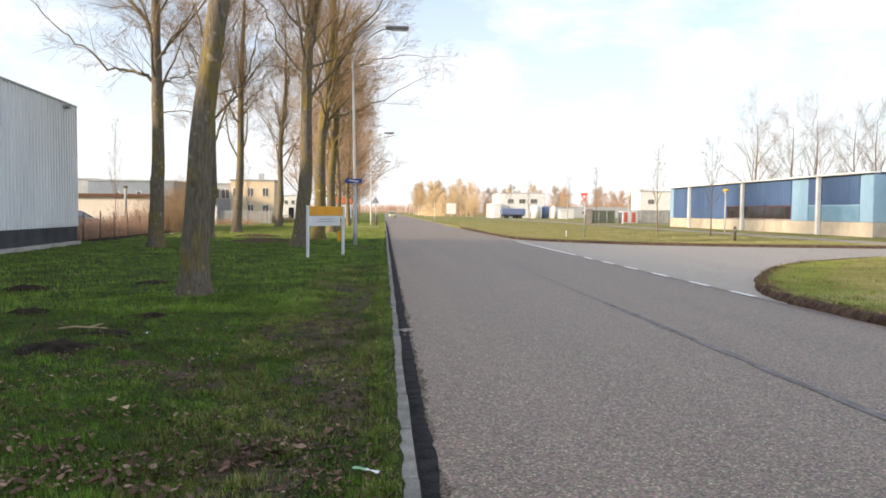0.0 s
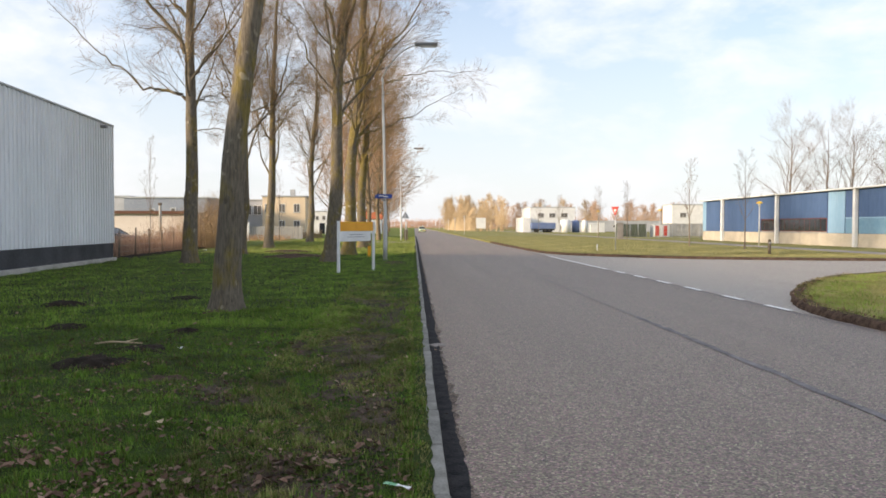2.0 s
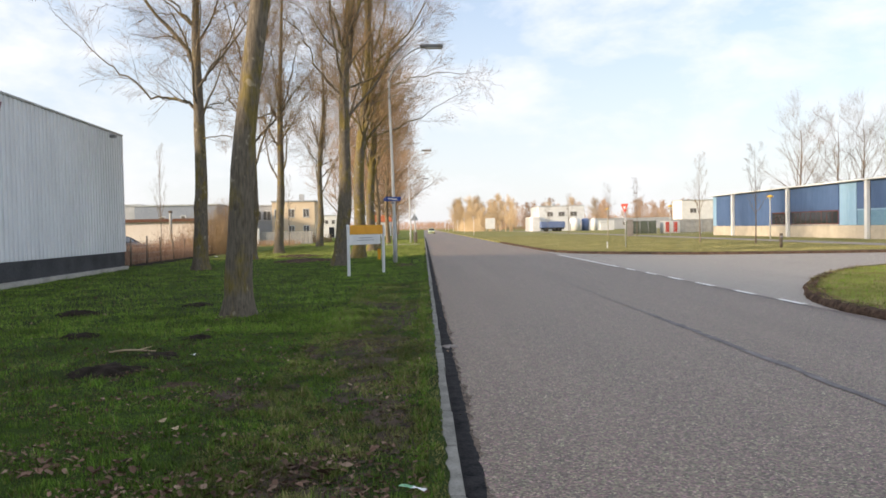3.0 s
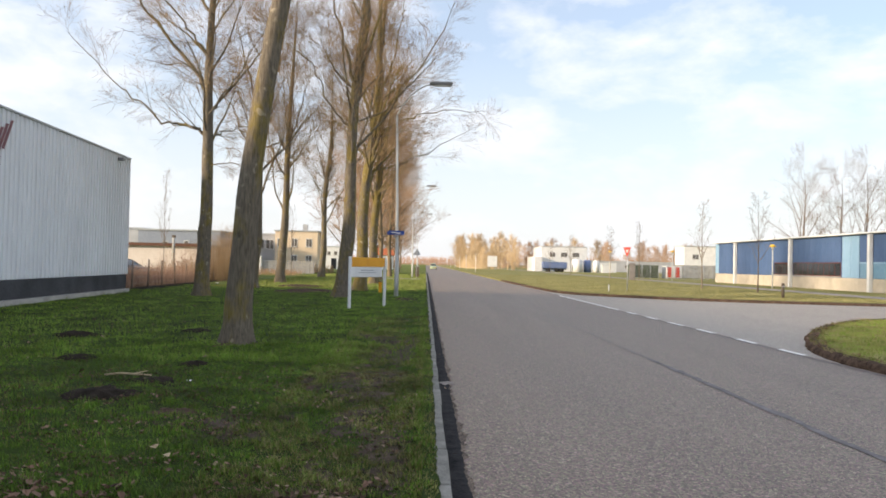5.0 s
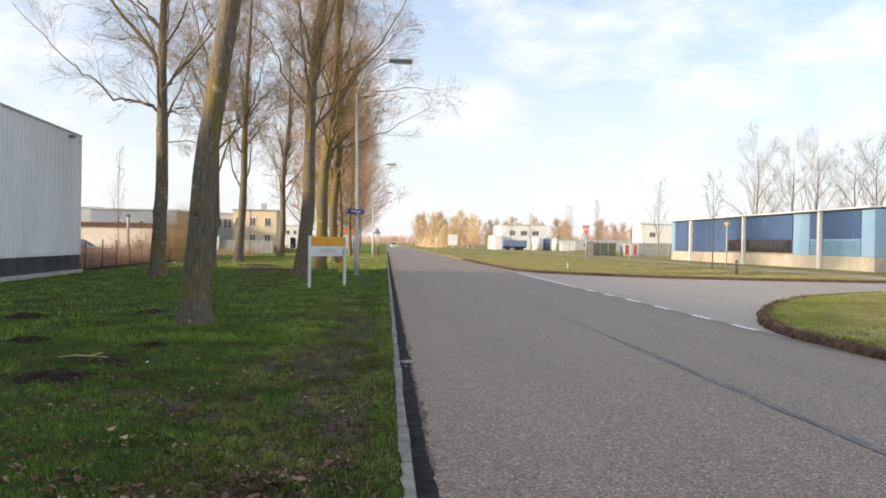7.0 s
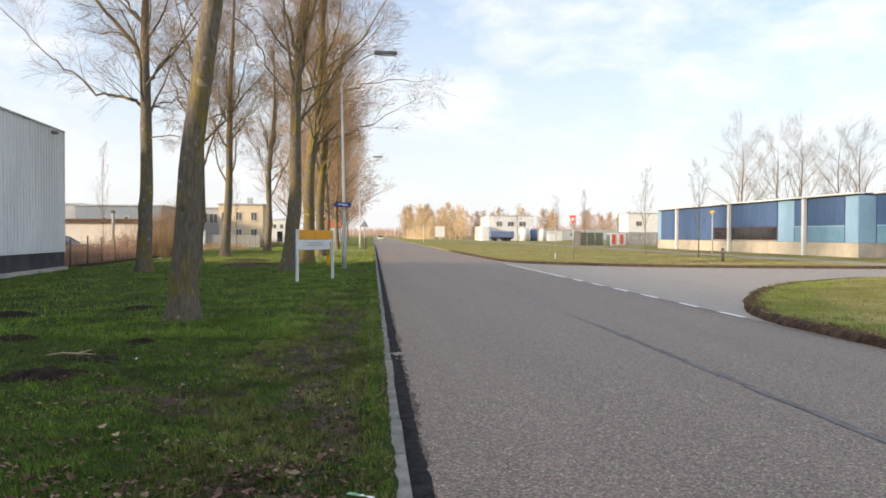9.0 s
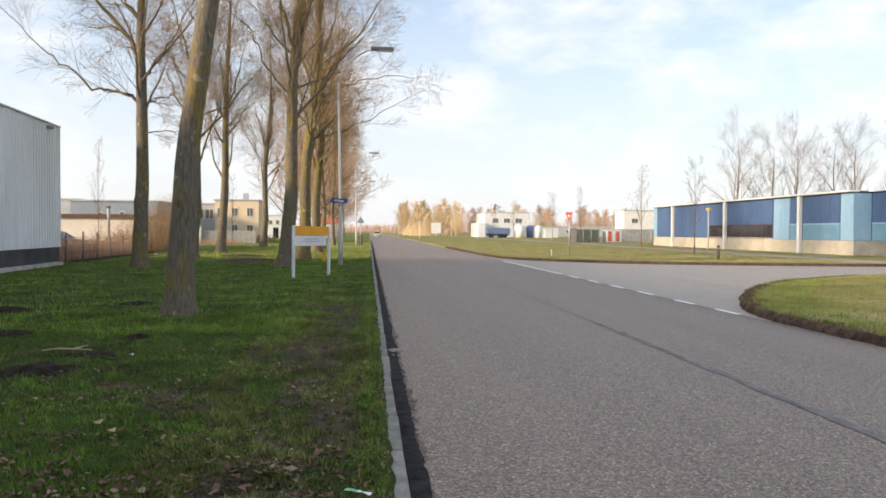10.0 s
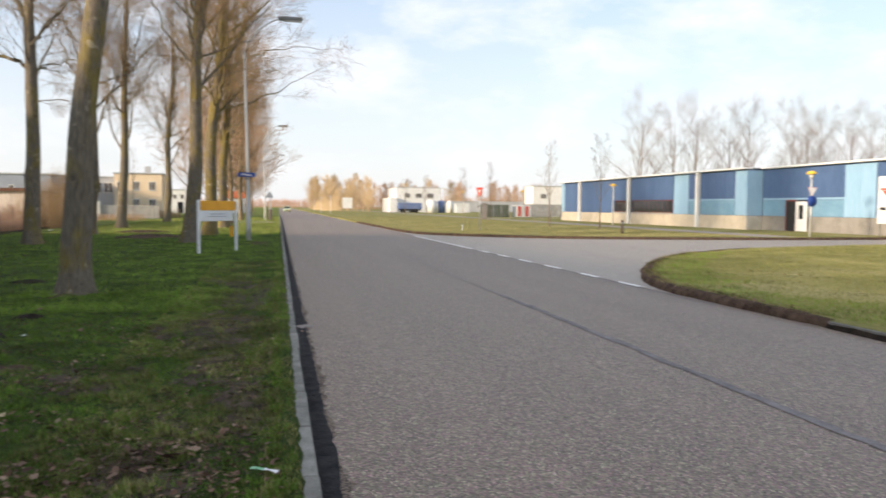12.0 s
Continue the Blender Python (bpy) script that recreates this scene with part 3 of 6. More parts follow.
class Wood:
    """Collects the tubes of one tree in two meshes: stem with limbs, and twigs."""

    def __init__(self, seed):
        self.r = random.Random(seed)
        self.v = {0: [], 1: []}
        self.f = {0: [], 1: []}

    def add(self, pts, radii, sides, which):
        vs, fs = tube(pts, radii, sides, cap=False)
        o = len(self.v[which])
        self.v[which] += vs
        self.f[which] += [tuple(i + o for i in q) for q in fs]

    def path(self, start, way, length, n, wander, lift):
        pts, d = [Vector(start)], Vector(way).normalized()
        for _ in range(n):
            d = (d + Vector((self.r.uniform(-1, 1), self.r.uniform(-1, 1), self.r.uniform(-1, 1))) * wander + Vector((0, 0, lift))).normalized()
            pts.append(pts[-1] + d * (length / n))
        return pts

    def grow(self, pts, radii, level, spec):
        """Branches off a line; spec holds for each level: count, length, spread, start, sides, steps, wander, lift."""
        if level >= len(spec):
            return
        count, length, spread, start, sides, steps, wander, lift, thin = spec[level]
        total = len(pts) - 1
        for i in range(count):
            s = start + (1 - start) * (i + self.r.random()) / count
            k = min(int(s * total), total - 1)
            fr = s * total - k
            p = pts[k].lerp(pts[k + 1], fr)
            d = (pts[k + 1] - pts[k]).normalized()
            ra = (radii[k] * (1 - fr) + radii[k + 1] * fr)
            a = self.r.uniform(0, 2 * math.pi) if level else i * 2.4 + self.r.uniform(-0.5, 0.5)
            u = d.cross(Vector((0.3, 0.2, 0.93)) if abs(d.z) < 0.9 else Vector((1, 0, 0))).normalized()
            w = d.cross(u)
            sp = spread * self.r.uniform(0.7, 1.25)
            way = d * math.cos(sp) + (u * math.cos(a) + w * math.sin(a)) * math.sin(sp)
            ln = length * (1.15 - 0.75 * s) * self.r.uniform(0.65, 1.2)
            r0 = max(min(ra * thin, ra * 0.85), self.least)
            line = self.path(p, way, ln, steps, wander, lift)
            rr = [max(self.least, r0 * (1 - 0.85 * q / steps)) for q in range(steps + 1)]
            self.add(line, rr, sides, 0 if level < self.limbs else 1)
            self.grow(line, rr, level + 1, spec)

    def tree(self, height, radius, spec, lean=(0, 0), least=0.004, limbs=2, clear=None, sides=14, wobble=0.12, extra=(), bow=0.0):
        self.least, self.limbs = least, limbs
        n = 36
        ph = self.r.uniform(0, 6)
        pts, radii = [], []
        for i in range(n + 1):
            t = (i / n) ** 1.4
            z = -0.1 + (height + 0.1) * t
            pts.append(Vector((lean[0] * z + bow * z * z + wobble * math.sin(z * 0.55 + ph) * min(1, z / 3), lean[1] * z + wobble * math.cos(z * 0.47 + ph) * min(1, z / 3), z)))
            flare = 0.27 * math.exp(-max(z, 0) / 0.25) + 0.16 * math.exp(-max(z, 0) / 1.2)
            radii.append(max(0.012, radius * ((1 - t) ** 0.8 + flare)))
        self.add(pts, radii, sides, 0)
        # swollen, uneven bark and healed branch scars
        scars = [(self.r.uniform(0, 6.28), self.r.uniform(1.5, 8.0)) for _ in range(9)]
        for i in range(n + 1):
            for k in range(sides):
                v = self.v[0][i * sides + k]
                d = v - pts[i]
                a = 2 * math.pi * k / sides
                g = 0.10 * noise.noise((v.x * 4 + ph, v.y * 4, v.z * 0.9)) + 0.05 * noise.noise((v.x * 12, v.y * 12, v.z * 2.5 + ph))
                if pts[i].z < 0.6:
                    g += 0.16 * (1 - max(0, pts[i].z) / 0.6) * math.sin(a * 5 + ph)
                for sa, sz in scars:
                    g += 0.16 * math.exp(-((pts[i].z - sz) / 0.22) ** 2 - (math.sin((a - sa) / 2) / 0.25) ** 2)
                v += d * g
        for start_z, way, rad in extra:
            # a limb bent through the given offsets from its fork
            k = min(range(n), key=lambda q: abs(pts[q].z - start_z))
            bends = [Vector((0, 0, 0))] + [Vector(q) for q in way]
            line, per = [], 5
            for i in range(len(bends) - 1):
                p0, p1, p2, p3 = bends[max(i - 1, 0)], bends[i], bends[i + 1], bends[min(i + 2, len(bends) - 1)]
                for q in range(per):
                    t = q / per
                    v = 0.5 * (2 * p1 + (p2 - p0) * t + (2 * p0 - 5 * p1 + 4 * p2 - p3) * t * t + (3 * p1 - p0 - 3 * p2 + p3) * t ** 3)
                    jit = 0.09 if line else 0.0
                    line.append(pts[k] + v + Vector((self.r.uniform(-jit, jit), self.r.uniform(-jit, jit), self.r.uniform(-jit, jit))))
            line.append(pts[k] + bends[-1])
            rr = [max(least, rad * (1 - 0.9 * q / (len(line) - 1))) for q in range(len(line))]
            self.add(line, rr, 8, 0)
            size = min(1.0, bends[-1].length / spec[0][1])
            self.grow(line, rr, 1, [(q[0], q[1] * size, *q[2:]) for q in spec])
        self.grow(pts, radii, 0, spec)
        return self

    def thing(self, label, group, bark, twig, name="tree"):
        ob = tagged(new(name), label, "tree", group)
        mesh_ob("trunk", self.v[0], self.f[0], bark, ob, smooth=True)
        mesh_ob("crown", self.v[1], self.f[1], twig, ob, label="bare winter twigs")
        return ob


def big_spec(count, length, start, spread=0.70):
    #        count length spread start sides steps wander lift thin
    return [(count, length, spread, start, 7, 12, 0.15, 0.05, 0.30),
            (9, length * 0.45, 0.64, 0.12, 5, 8, 0.18, 0.04, 0.36),
            (8, length * 0.24, 0.68, 0.12, 3, 5, 0.2, 0.02, 0.42),
            (5, length * 0.12, 0.68, 0.12, 3, 2, 0.2, 0.0, 0.6)]


def far_spec(count, length, start, spread=0.6):
    return [(count, length, spread, start, 5, 7, 0.15, 0.06, 0.36),
            (9, length * 0.42, 0.7, 0.15, 3, 4, 0.2, 0.04, 0.45),
            (9, length * 0.22, 0.75, 0.1, 3, 2, 0.2, 0.02, 0.55)]


def back_spec(count, length, start):
    return [(count, length, 0.78, start, 6, 9, 0.14, 0.06, 0.5),
            (9, length * 0.42, 0.55, 0.15, 4, 5, 0.15, 0.06, 0.42),
            (9, length * 0.22, 0.6, 0.1, 3, 2, 0.16, 0.04, 0.42)]


ROW = "roadside tree rows"
t_near = Wood(11).tree(17, 0.245, [(9, 5, 0.8, 0.55, 6, 8, 0.15, 0.05, 0.4), (6, 2, 0.7, 0.2, 4, 5, 0.2, 0.02, 0.5), (5, 0.9, 0.8, 0.15, 3, 3, 0.2, 0.0, 0.5)], lean=(0.05, 0.0), bow=0.0085, wobble=0.04, sides=28).thing(
    "leaning tall bare tree with mossy grey-brown bark", ROW, M_bark, M_twig_near)
t_near.matrix_world = pose(-3.55, 14.5, 0.0)
t_limb = Wood(23).tree(19, 0.30, big_spec(16, 6.2, 0.42), lean=(0.012, 0), wobble=0.05, sides=18, extra=(
    (6.75, ((-0.35, -0.05, 0.45), (-0.95, -0.1, 0.66), (-1.9, -0.1, 0.74), (-3.2, 0.0, 1.75), (-4.6, 0.2, 2.9), (-6.2, 0.3, 4.6)), 0.085),
    (8.9, ((-0.7, 0.1, 0.8), (-1.8, 0.3, 2.1), (-3.2, 0.5, 3.7), (-4.0, 0.6, 5.2), (-5.6, 0.8, 7.0)), 0.105),
    (9.8, ((-0.6, -0.3, 0.9), (-1.7, -0.8, 2.2), (-3.0, -1.2, 3.3), (-5.0, -1.6, 4.6)), 0.06),
    (7.0, ((0.25, -0.1, 0.7), (0.9, -0.3, 1.7), (1.8, -0.5, 3.0), (3.0, -0.8, 4.9)), 0.065),
    (6.8, ((0.6, 0.1, 0.35), (1.5, 0.2, 0.6), (2.6, 0.3, 0.4)), 0.04),
    (5.7, ((0.8, -0.2, 0.15), (1.7, -0.4, 0.0), (2.8, -0.5, 0.15)), 0.03),
    (11.8, ((-0.7, 0.1, 0.9), (-1.7, 0.2, 2.3), (-2.8, 0.3, 4.2)), 0.08),
    (12.5, ((0.5, 0.1, 1.1), (1.1, 0.2, 2.8), (1.6, 0.3, 5.0)), 0.10))).thing(
    "tall bare tree with a long low side limb", ROW, M_bark, M_twig_near)
t_limb.matrix_world = pose(-9.46, 32.7, 0.0)
t_b = Wood(31).tree(21, 0.31, big_spec(18, 6.4, 0.33, 0.62), lean=(0.055, 0), wobble=0.10, sides=16, extra=(
    (7.2, ((0.15, 0.1, 1.2), (0.45, 0.2, 3.2), (0.6, 0.3, 6.0), (0.9, 0.4, 9.5)), 0.17),
    (7.0, ((-0.3, 0.1, 0.5), (-1.3, 0.2, 1.7), (-2.0, 0.2, 3.2), (-3.6, 0.2, 4.2), (-5.4, 0.2, 4.6)), 0.055),
    (9.0, ((-0.3, -0.2, 1.3), (-0.9, -0.4, 3.4), (-1.6, -0.6, 6.5)), 0.10),
    (10.0, ((0.6, -0.2, 1.5), (1.2, -0.4, 3.6), (1.9, -0.5, 6.4)), 0.09))).thing(
    "tall bare roadside tree with ascending forked limbs", ROW, M_bark, M_twig_near)
t_b.matrix_world = pose(-3.72, 34.1, 0.0, 0, 0, 0)
t_c = Wood(47).tree(22, 0.33, big_spec(19, 6.8, 0.33, 0.64), lean=(0.06, 0), wobble=0.14, sides=16, extra=(
    (5.6, ((0.25, -0.1, 1.2), (0.65, -0.1, 3.2), (0.7, 0.0, 7.0), (0.9, 0.1, 11.5)), 0.19),
    (8.3, ((0.5, 0.1, 1.1), (1.3, 0.2, 2.6), (3.2, 0.3, 5.2), (4.6, 0.4, 8.2)), 0.11),
    (7.4, ((0.5, -0.1, 0.9), (1.6, -0.3, 1.7), (3.4, -0.5, 2.3), (6.4, -0.6, 2.5)), 0.075),
    (6.3, ((0.9, 0.2, 0.4), (2.4, 0.5, 0.9), (4.2, 0.8, 1.9), (6.6, 1.0, 3.3)), 0.06),
    (9.5, ((0.3, 0.3, 1.4), (1.0, 0.6, 3.6), (1.6, 0.9, 7.0)), 0.11),
    (9.0, ((-0.4, -0.1, 1.3), (-1.0, -0.2, 3.5), (-1.5, -0.4, 7.0)), 0.10))).thing(
    "tall bare roadside tree splitting into several mossy stems", ROW, M_bark_moss, M_twig_near)
t_c.matrix_world = pose(-3.6, 41.9, 0.0, 0, 0, 10)
copy_thing(t_c, pose(-3.75, 55.7, 0.0, 0, 0, -70))
copy_thing(t_b, pose(-10.2, 54.2, 0.0, 0, 0, 62))["label"] = "tall bare tree standing on sunlit grass"
copy_thing(t_b, pose(-10.1, 74.5, 0.0, 0, 0, -35))["label"] = "tall bare tree before the beige house"
copy_thing(t_b, pose(-9.75, 43.2, 0.0, 0, 0, -12))["label"] = "bare tree half hidden behind the leaning one"

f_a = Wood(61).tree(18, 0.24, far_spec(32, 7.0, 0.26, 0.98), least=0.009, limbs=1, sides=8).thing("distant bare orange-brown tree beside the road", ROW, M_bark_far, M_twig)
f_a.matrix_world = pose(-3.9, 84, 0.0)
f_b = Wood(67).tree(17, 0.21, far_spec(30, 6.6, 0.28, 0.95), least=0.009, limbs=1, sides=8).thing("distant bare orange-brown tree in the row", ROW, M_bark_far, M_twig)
f_b.matrix_world = pose(-4.0, 67, 0.0)
for i, (x, y) in enumerate(((-10, 96), (-4.0, 103), (-10, 118), (-4.4, 124), (-10, 140), (-6, 152), (-10, 165), (-6.5, 180), (-10, 196), (-7, 215), (-10, 240))):
    copy_thing((f_a, f_b)[i % 2], pose(x, y, 0.0, 0, 0, i * 67))

# tall thin trees behind the blue building
BEHIND = "trees behind the blue building"
g_a = Wood(71).tree(15.5, 0.20, back_spec(15, 8.4, 0.28), least=0.0055, limbs=1, sides=7).thing("tall slender bare tree behind the blue building", BEHIND, M_twig_grey, M_twig_grey)
g_a.matrix_world = pose(52.3, 105, 0.06)
g_b = Wood(73).tree(15, 0.18, back_spec(13, 7.8, 0.30), least=0.0055, limbs=1, sides=7).thing("tall slender bare tree behind the blue building", BEHIND, M_twig_grey, M_twig_grey)
g_b.matrix_world = pose(57.5, 105, 0.06)
for i, (x, y) in enumerate(((61.7, 106), (66.8, 105), (70.6, 106), (75.9, 103), (79.9, 105), (84, 107), (88, 105), (92.2, 106), (97, 105), (102, 107))):
    copy_thing((g_a, g_b)[i % 2], pose(x, y, 0.06, 0, 0, i * 83))

# young verge trees
YOUNG = "young verge trees"
y_a = Wood(81).tree(6.3, 0.046, [(14, 2.3, 0.62, 0.40, 4, 6, 0.12, 0.08, 0.6), (6, 0.7, 0.6, 0.2, 3, 4, 0.2, 0.03, 0.6), (4, 0.3, 0.6, 0.2, 3, 2, 0.2, 0.0, 0.6)], least=0.0045, limbs=1, wobble=0.03, sides=8).thing("young slender bare tree on the verge", YOUNG, M_twig_grey, M_twig_grey)
y_a.matrix_world = pose(21.3, 58.7, 0.085)
for x, y, a in ((22.5, 51.5, 70), (24.6, 88, 140), (24.4, 101, 200), (24.3, 128, 20), (24.4, 150, 260)):
    copy_thing(y_a, pose(x, y, 0.085, 0, 0, a))
# two slim saplings behind the fence
for x, y, a in ((-16.6, 49, 30), (-13.6, 78, 120)):
    copy_thing(y_a, pose(x, y, 0.0, 0, 0, a) @ Matrix.Diagonal((0.6, 0.6, 1.05, 1)))["label"] = "slim bare sapling by the fence"


def thicket(name, seed, x0, x1, y0, y1, count, h0, h1, rad, material, label, category, z=0.0):
    """Upright bushy stems over a stretch of ground, in one mesh."""
    r = random.Random(seed)
    vs, fs = [], []
    for _ in range(count):
        x, y = r.uniform(x0, x1), r.uniform(y0, y1)
        h = r.uniform(h0, h1) * (0.75 + 0.35 * noise.noise((x * 0.25, y * 0.25, seed)))
        a, s = r.uniform(0, 6.3), r.uniform(0.0, 0.35)
        p = [Vector((x, y, z)), Vector((x + 0.4 * s * h * math.cos(a), y + 0.4 * s * h * math.sin(a), z + h * 0.55)), Vector((x + s * h * math.cos(a + 0.5), y + s * h * math.sin(a + 0.5), z + h))]
        lines = [(p, (rad, rad * 0.7, rad * 0.3))]
        for _ in range(4):
            b, t = r.uniform(0, 6.3), r.uniform(0.25, 0.9)
            q = p[0].lerp(p[2], t)
            lines.append(([q, q + Vector((math.cos(b) * 0.16 * h, math.sin(b) * 0.16 * h, 0.17 * h))], (rad * 0.55, rad * 0.25)))
        for pts, rr in lines:
            v, f = tube(pts, rr, 3, False)
            o = len(vs)
            vs += v
            fs += [tuple(i + o for i in q) for q in f]
    return tagged(mesh_ob(name, vs, fs, material), label, category, kind="stuff")


thicket("bushes", 4, -18.4, -15.6, 52, 60, 130, 1.6, 3.2, 0.008, M_twig, "thin bare brown scrub behind the fence", "bushes", 0.0)
thicket("bushes", 5, -15.9, -13.9, 52, 61, 480, 2.4, 4.8, 0.009, M_twig_near, "bare orange-brown bushes along the fence", "bushes", 0.0)
thicket("reeds", 6, -17.0, -14.4, 36, 52, 2400, 0.5, 1.3, 0.009, M_blade_dry, "dry straw-coloured reeds behind the wire fence", "reeds", 0.0)
thicket("reeds", 7, -19, -15.2, 52, 72, 1100, 0.8, 2.0, 0.012, M_blade_dry, "dry straw-coloured reeds behind the wire fence", "reeds", 0.0)
f_c = Wood(91)
f_c.tree(11, 0.18, [(15, 5.2, 0.62, 0.10, 3, 4, 0.15, 0.10, 0.45), (7, 2.6, 0.55, 0.2, 3, 2, 0.18, 0.08, 0.5), (5, 1.3, 0.6, 0.15, 3, 1, 0.2, 0.05, 0.6)], least=0.026, limbs=1, sides=6)


def forest(name, places, material, label):
    """Many copies of one wide low tree, turned and sized, in one mesh."""
    vs, fs = [], []
    src = [(f_c.v[k], f_c.f[k]) for k in (0, 1)]
    for x, y, z, s, a in places:
        c, d = math.cos(a) * s, math.sin(a) * s
        for v, f in src:
            o = len(vs)
            vs += [(x + p[0] * c - p[1] * d, y + p[0] * d + p[1] * c, z + p[2] * s) for p in v]
            fs += [tuple(q + o for q in g) for g in f]
    return tagged(mesh_ob(name, vs, fs, material), label, "woodland", kind="stuff")


rf_ = random.Random(17)
forest("woodland", [(11.5 + 0.16 * i + rf_.uniform(0, 8), 335 - i * 4.0, 0, rf_.uniform(0.7, 1.15) - 0.009 * i, rf_.uniform(0, 6.3)) for i in range(34)], M_twig_orange_haze, "golden bare trees lining the road far ahead")
forest("woodland", [(18 + i * 3.6 + rf_.uniform(-2, 2), 345 + rf_.uniform(0, 45), 0, rf_.uniform(0.85, 1.15), rf_.uniform(0, 6.3)) for i in range(60)] + [(20 + i * 4.4 + rf_.uniform(-3, 3), 300 + rf_.uniform(0, 40), 0, rf_.uniform(0.6, 0.95), rf_.uniform(0, 6.3)) for i in range(45)], M_twig_brown_haze, "far brown winter woodland")
forest("woodland", [(46 + i * 6 + rf_.uniform(-2, 2), 250 + rf_.uniform(0, 25), 0, rf_.uniform(0.75, 0.95), rf_.uniform(0, 6.3)) for i in range(3)], M_twig_orange_haze, "golden bare trees beyond the white office")
thicket("hedge", 20, -14.2, -11.6, 95, 98.5, 160, 0.7, 1.3, 0.014, M_twig, "low brown hedge beside the house", "hedge", 0.06)
thicket("hedge", 21, -17.2, -12.8, 76, 82, 300, 0.4, 0.9, 0.012, M_twig, "low dark brown scrub along the garden edge", "scrub", 0.06)
thicket("woodland", 8, 13, 20, 230, 330, 300, 2, 6, 0.06, M_twig_orange_haze, "orange-brown bare trees lining the road far ahead", "woodland")
thicket("woodland", 9, 22, 230, 400, 430, 1500, 6, 10, 0.12, M_twig_brown_haze, "far brown winter woodland", "woodland")
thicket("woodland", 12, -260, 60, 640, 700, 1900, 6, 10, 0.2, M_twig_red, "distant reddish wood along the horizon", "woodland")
thicket("woodland", 13, 110, 420, 200, 330, 1500, 5, 10, 0.12, M_twig_brown_haze, "far brown winter woodland", "woodland")
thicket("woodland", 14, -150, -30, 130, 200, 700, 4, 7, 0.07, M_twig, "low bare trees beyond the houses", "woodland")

# ---- warehouse beside the verge ----
def warehouse():
    """White ribbed hall; its local x runs along the wall from the far corner, y out of it."""
    w = thing("warehouse", "white ribbed metal warehouse on a dark plinth", "warehouse", at=(-13.6, 35.0, 0), turn=-86.9)
    L, top, low = 75.0, 6.0, 0.80
    pitch, n = 0.30, 0
    vs, fs = [], []
    prof = ((0.0, 0.0), (0.15, 0.0), (0.165, 0.05), (0.285, 0.05), (0.30, 0.0))
    xs = []
    for i in range(int(L / pitch)):
        for px, d in prof[:-1]:
            xs.append((i * pitch + px, d))
    for x, d in xs:
        vs += [(x, 0.06 + d, low), (x, 0.06 + d, top)]
    for i in range(len(xs) - 1):
        fs.append((2 * i, 2 * i + 2, 2 * i + 3, 2 * i + 1))
    mesh_ob("cladding", vs, fs, M_white_clad, w, "white vertical ribbed steel sheet")
    part("wall_core", box(0.0, L, -30, 0.04, 0.0, top - 0.02), M_white_clad, w)
    part("plinth", box(0.02, L, 0.03, 0.075, 0.16, low - 0.01), M_plinth, w, "dark grey plinth")
    part("footing", box(-0.05, L, 0.03, 0.22, -0.05, 0.15, 0.02), M_concrete, w, "pale concrete footing")
    part("roof_trim", box(-0.05, L, -0.2, 0.14, top - 0.02, top + 0.06, 0.012), M_trim, w, "grey metal roof edge")
    part("corner_trim", box(-0.04, 0.06, -0.1, 0.115, low, top - 0.04), M_white_clad, w)
    part("roof", box(-0.03, L, -30, -0.2, top, top + 0.06), M_roof, w)
    part("wall_lamp", box(1.35, 1.62, 0.1, 0.34, top - 0.25, top - 0.12, 0.02), M_lamp_body, w, "small dark wall lamp under the eave")
    # the dark red emblem: slanted bars
    for k, (x, z, h, lean) in enumerate(((10.55, 4.55, 0.95, -0.55), (10.85, 4.4, 0.95, -0.55), (11.15, 4.25, 0.95, -0.55), (11.45, 4.1, 0.95, -0.55), (10.75, 4.05, 0.55, 0.5), (11.1, 3.85, 0.6, 0.5), (11.35, 3.55, 0.75, -0.6), (11.75, 4.2, 1.0, -0.5), (12.1, 4.1, 1.0, -0.5))):
        x, z = x + 1.0, z + 0.22
        q = [(x, z), (x + 0.16, z), (x + 0.16 + lean, z + h), (x + lean, z + h)]
        bm = bmesh.new()
        f = bm.faces.new([bm.verts.new((a, 0.113, b)) for a, b in q])
        r = bmesh.ops.extrude_face_region(bm, geom=[f])
        for v in r["geom"]:
            if isinstance(v, bmesh.types.BMVert):
                v.co.y = 0.122
        part("emblem_bar", bm, M_dark_red, w, "dark red painted bar")
    return w


warehouse()


def window(parent, x0, x1, y, z0, z1, side=-1, panes=1, frame_mat=None, axis="x"):
    """A window in a wall: frame bars round glass panes, a sill. axis: the wall's run."""
    fm = frame_mat or M_white

    def bx(a0, a1, d0, d1, h0, h1):
        lo, hi = sorted((y + side * d0, y + side * d1))
        return box(a0, a1, lo, hi, h0, h1) if axis == "x" else box(lo, hi, a0, a1, h0, h1)
    fr = part("window_frame", bx(x0, x1, -0.02, 0.03, z0, z1), fm, parent)
    w = (x1 - x0 - 0.06 * (panes + 1)) / panes
    for i in range(panes):
        a = x0 + 0.06 + i * (w + 0.06)
        part("pane", bx(a, a + w, 0.032, 0.04, z0 + 0.06, z1 - 0.06), M_glass if frame_mat else M_pane, fr, "dark window glass" if frame_mat else "grey window glass")
    part("sill", bx(x0 - 0.05, x1 + 0.05, 0.0, 0.09, z0 - 0.06, z0), M_concrete, fr)
    return fr


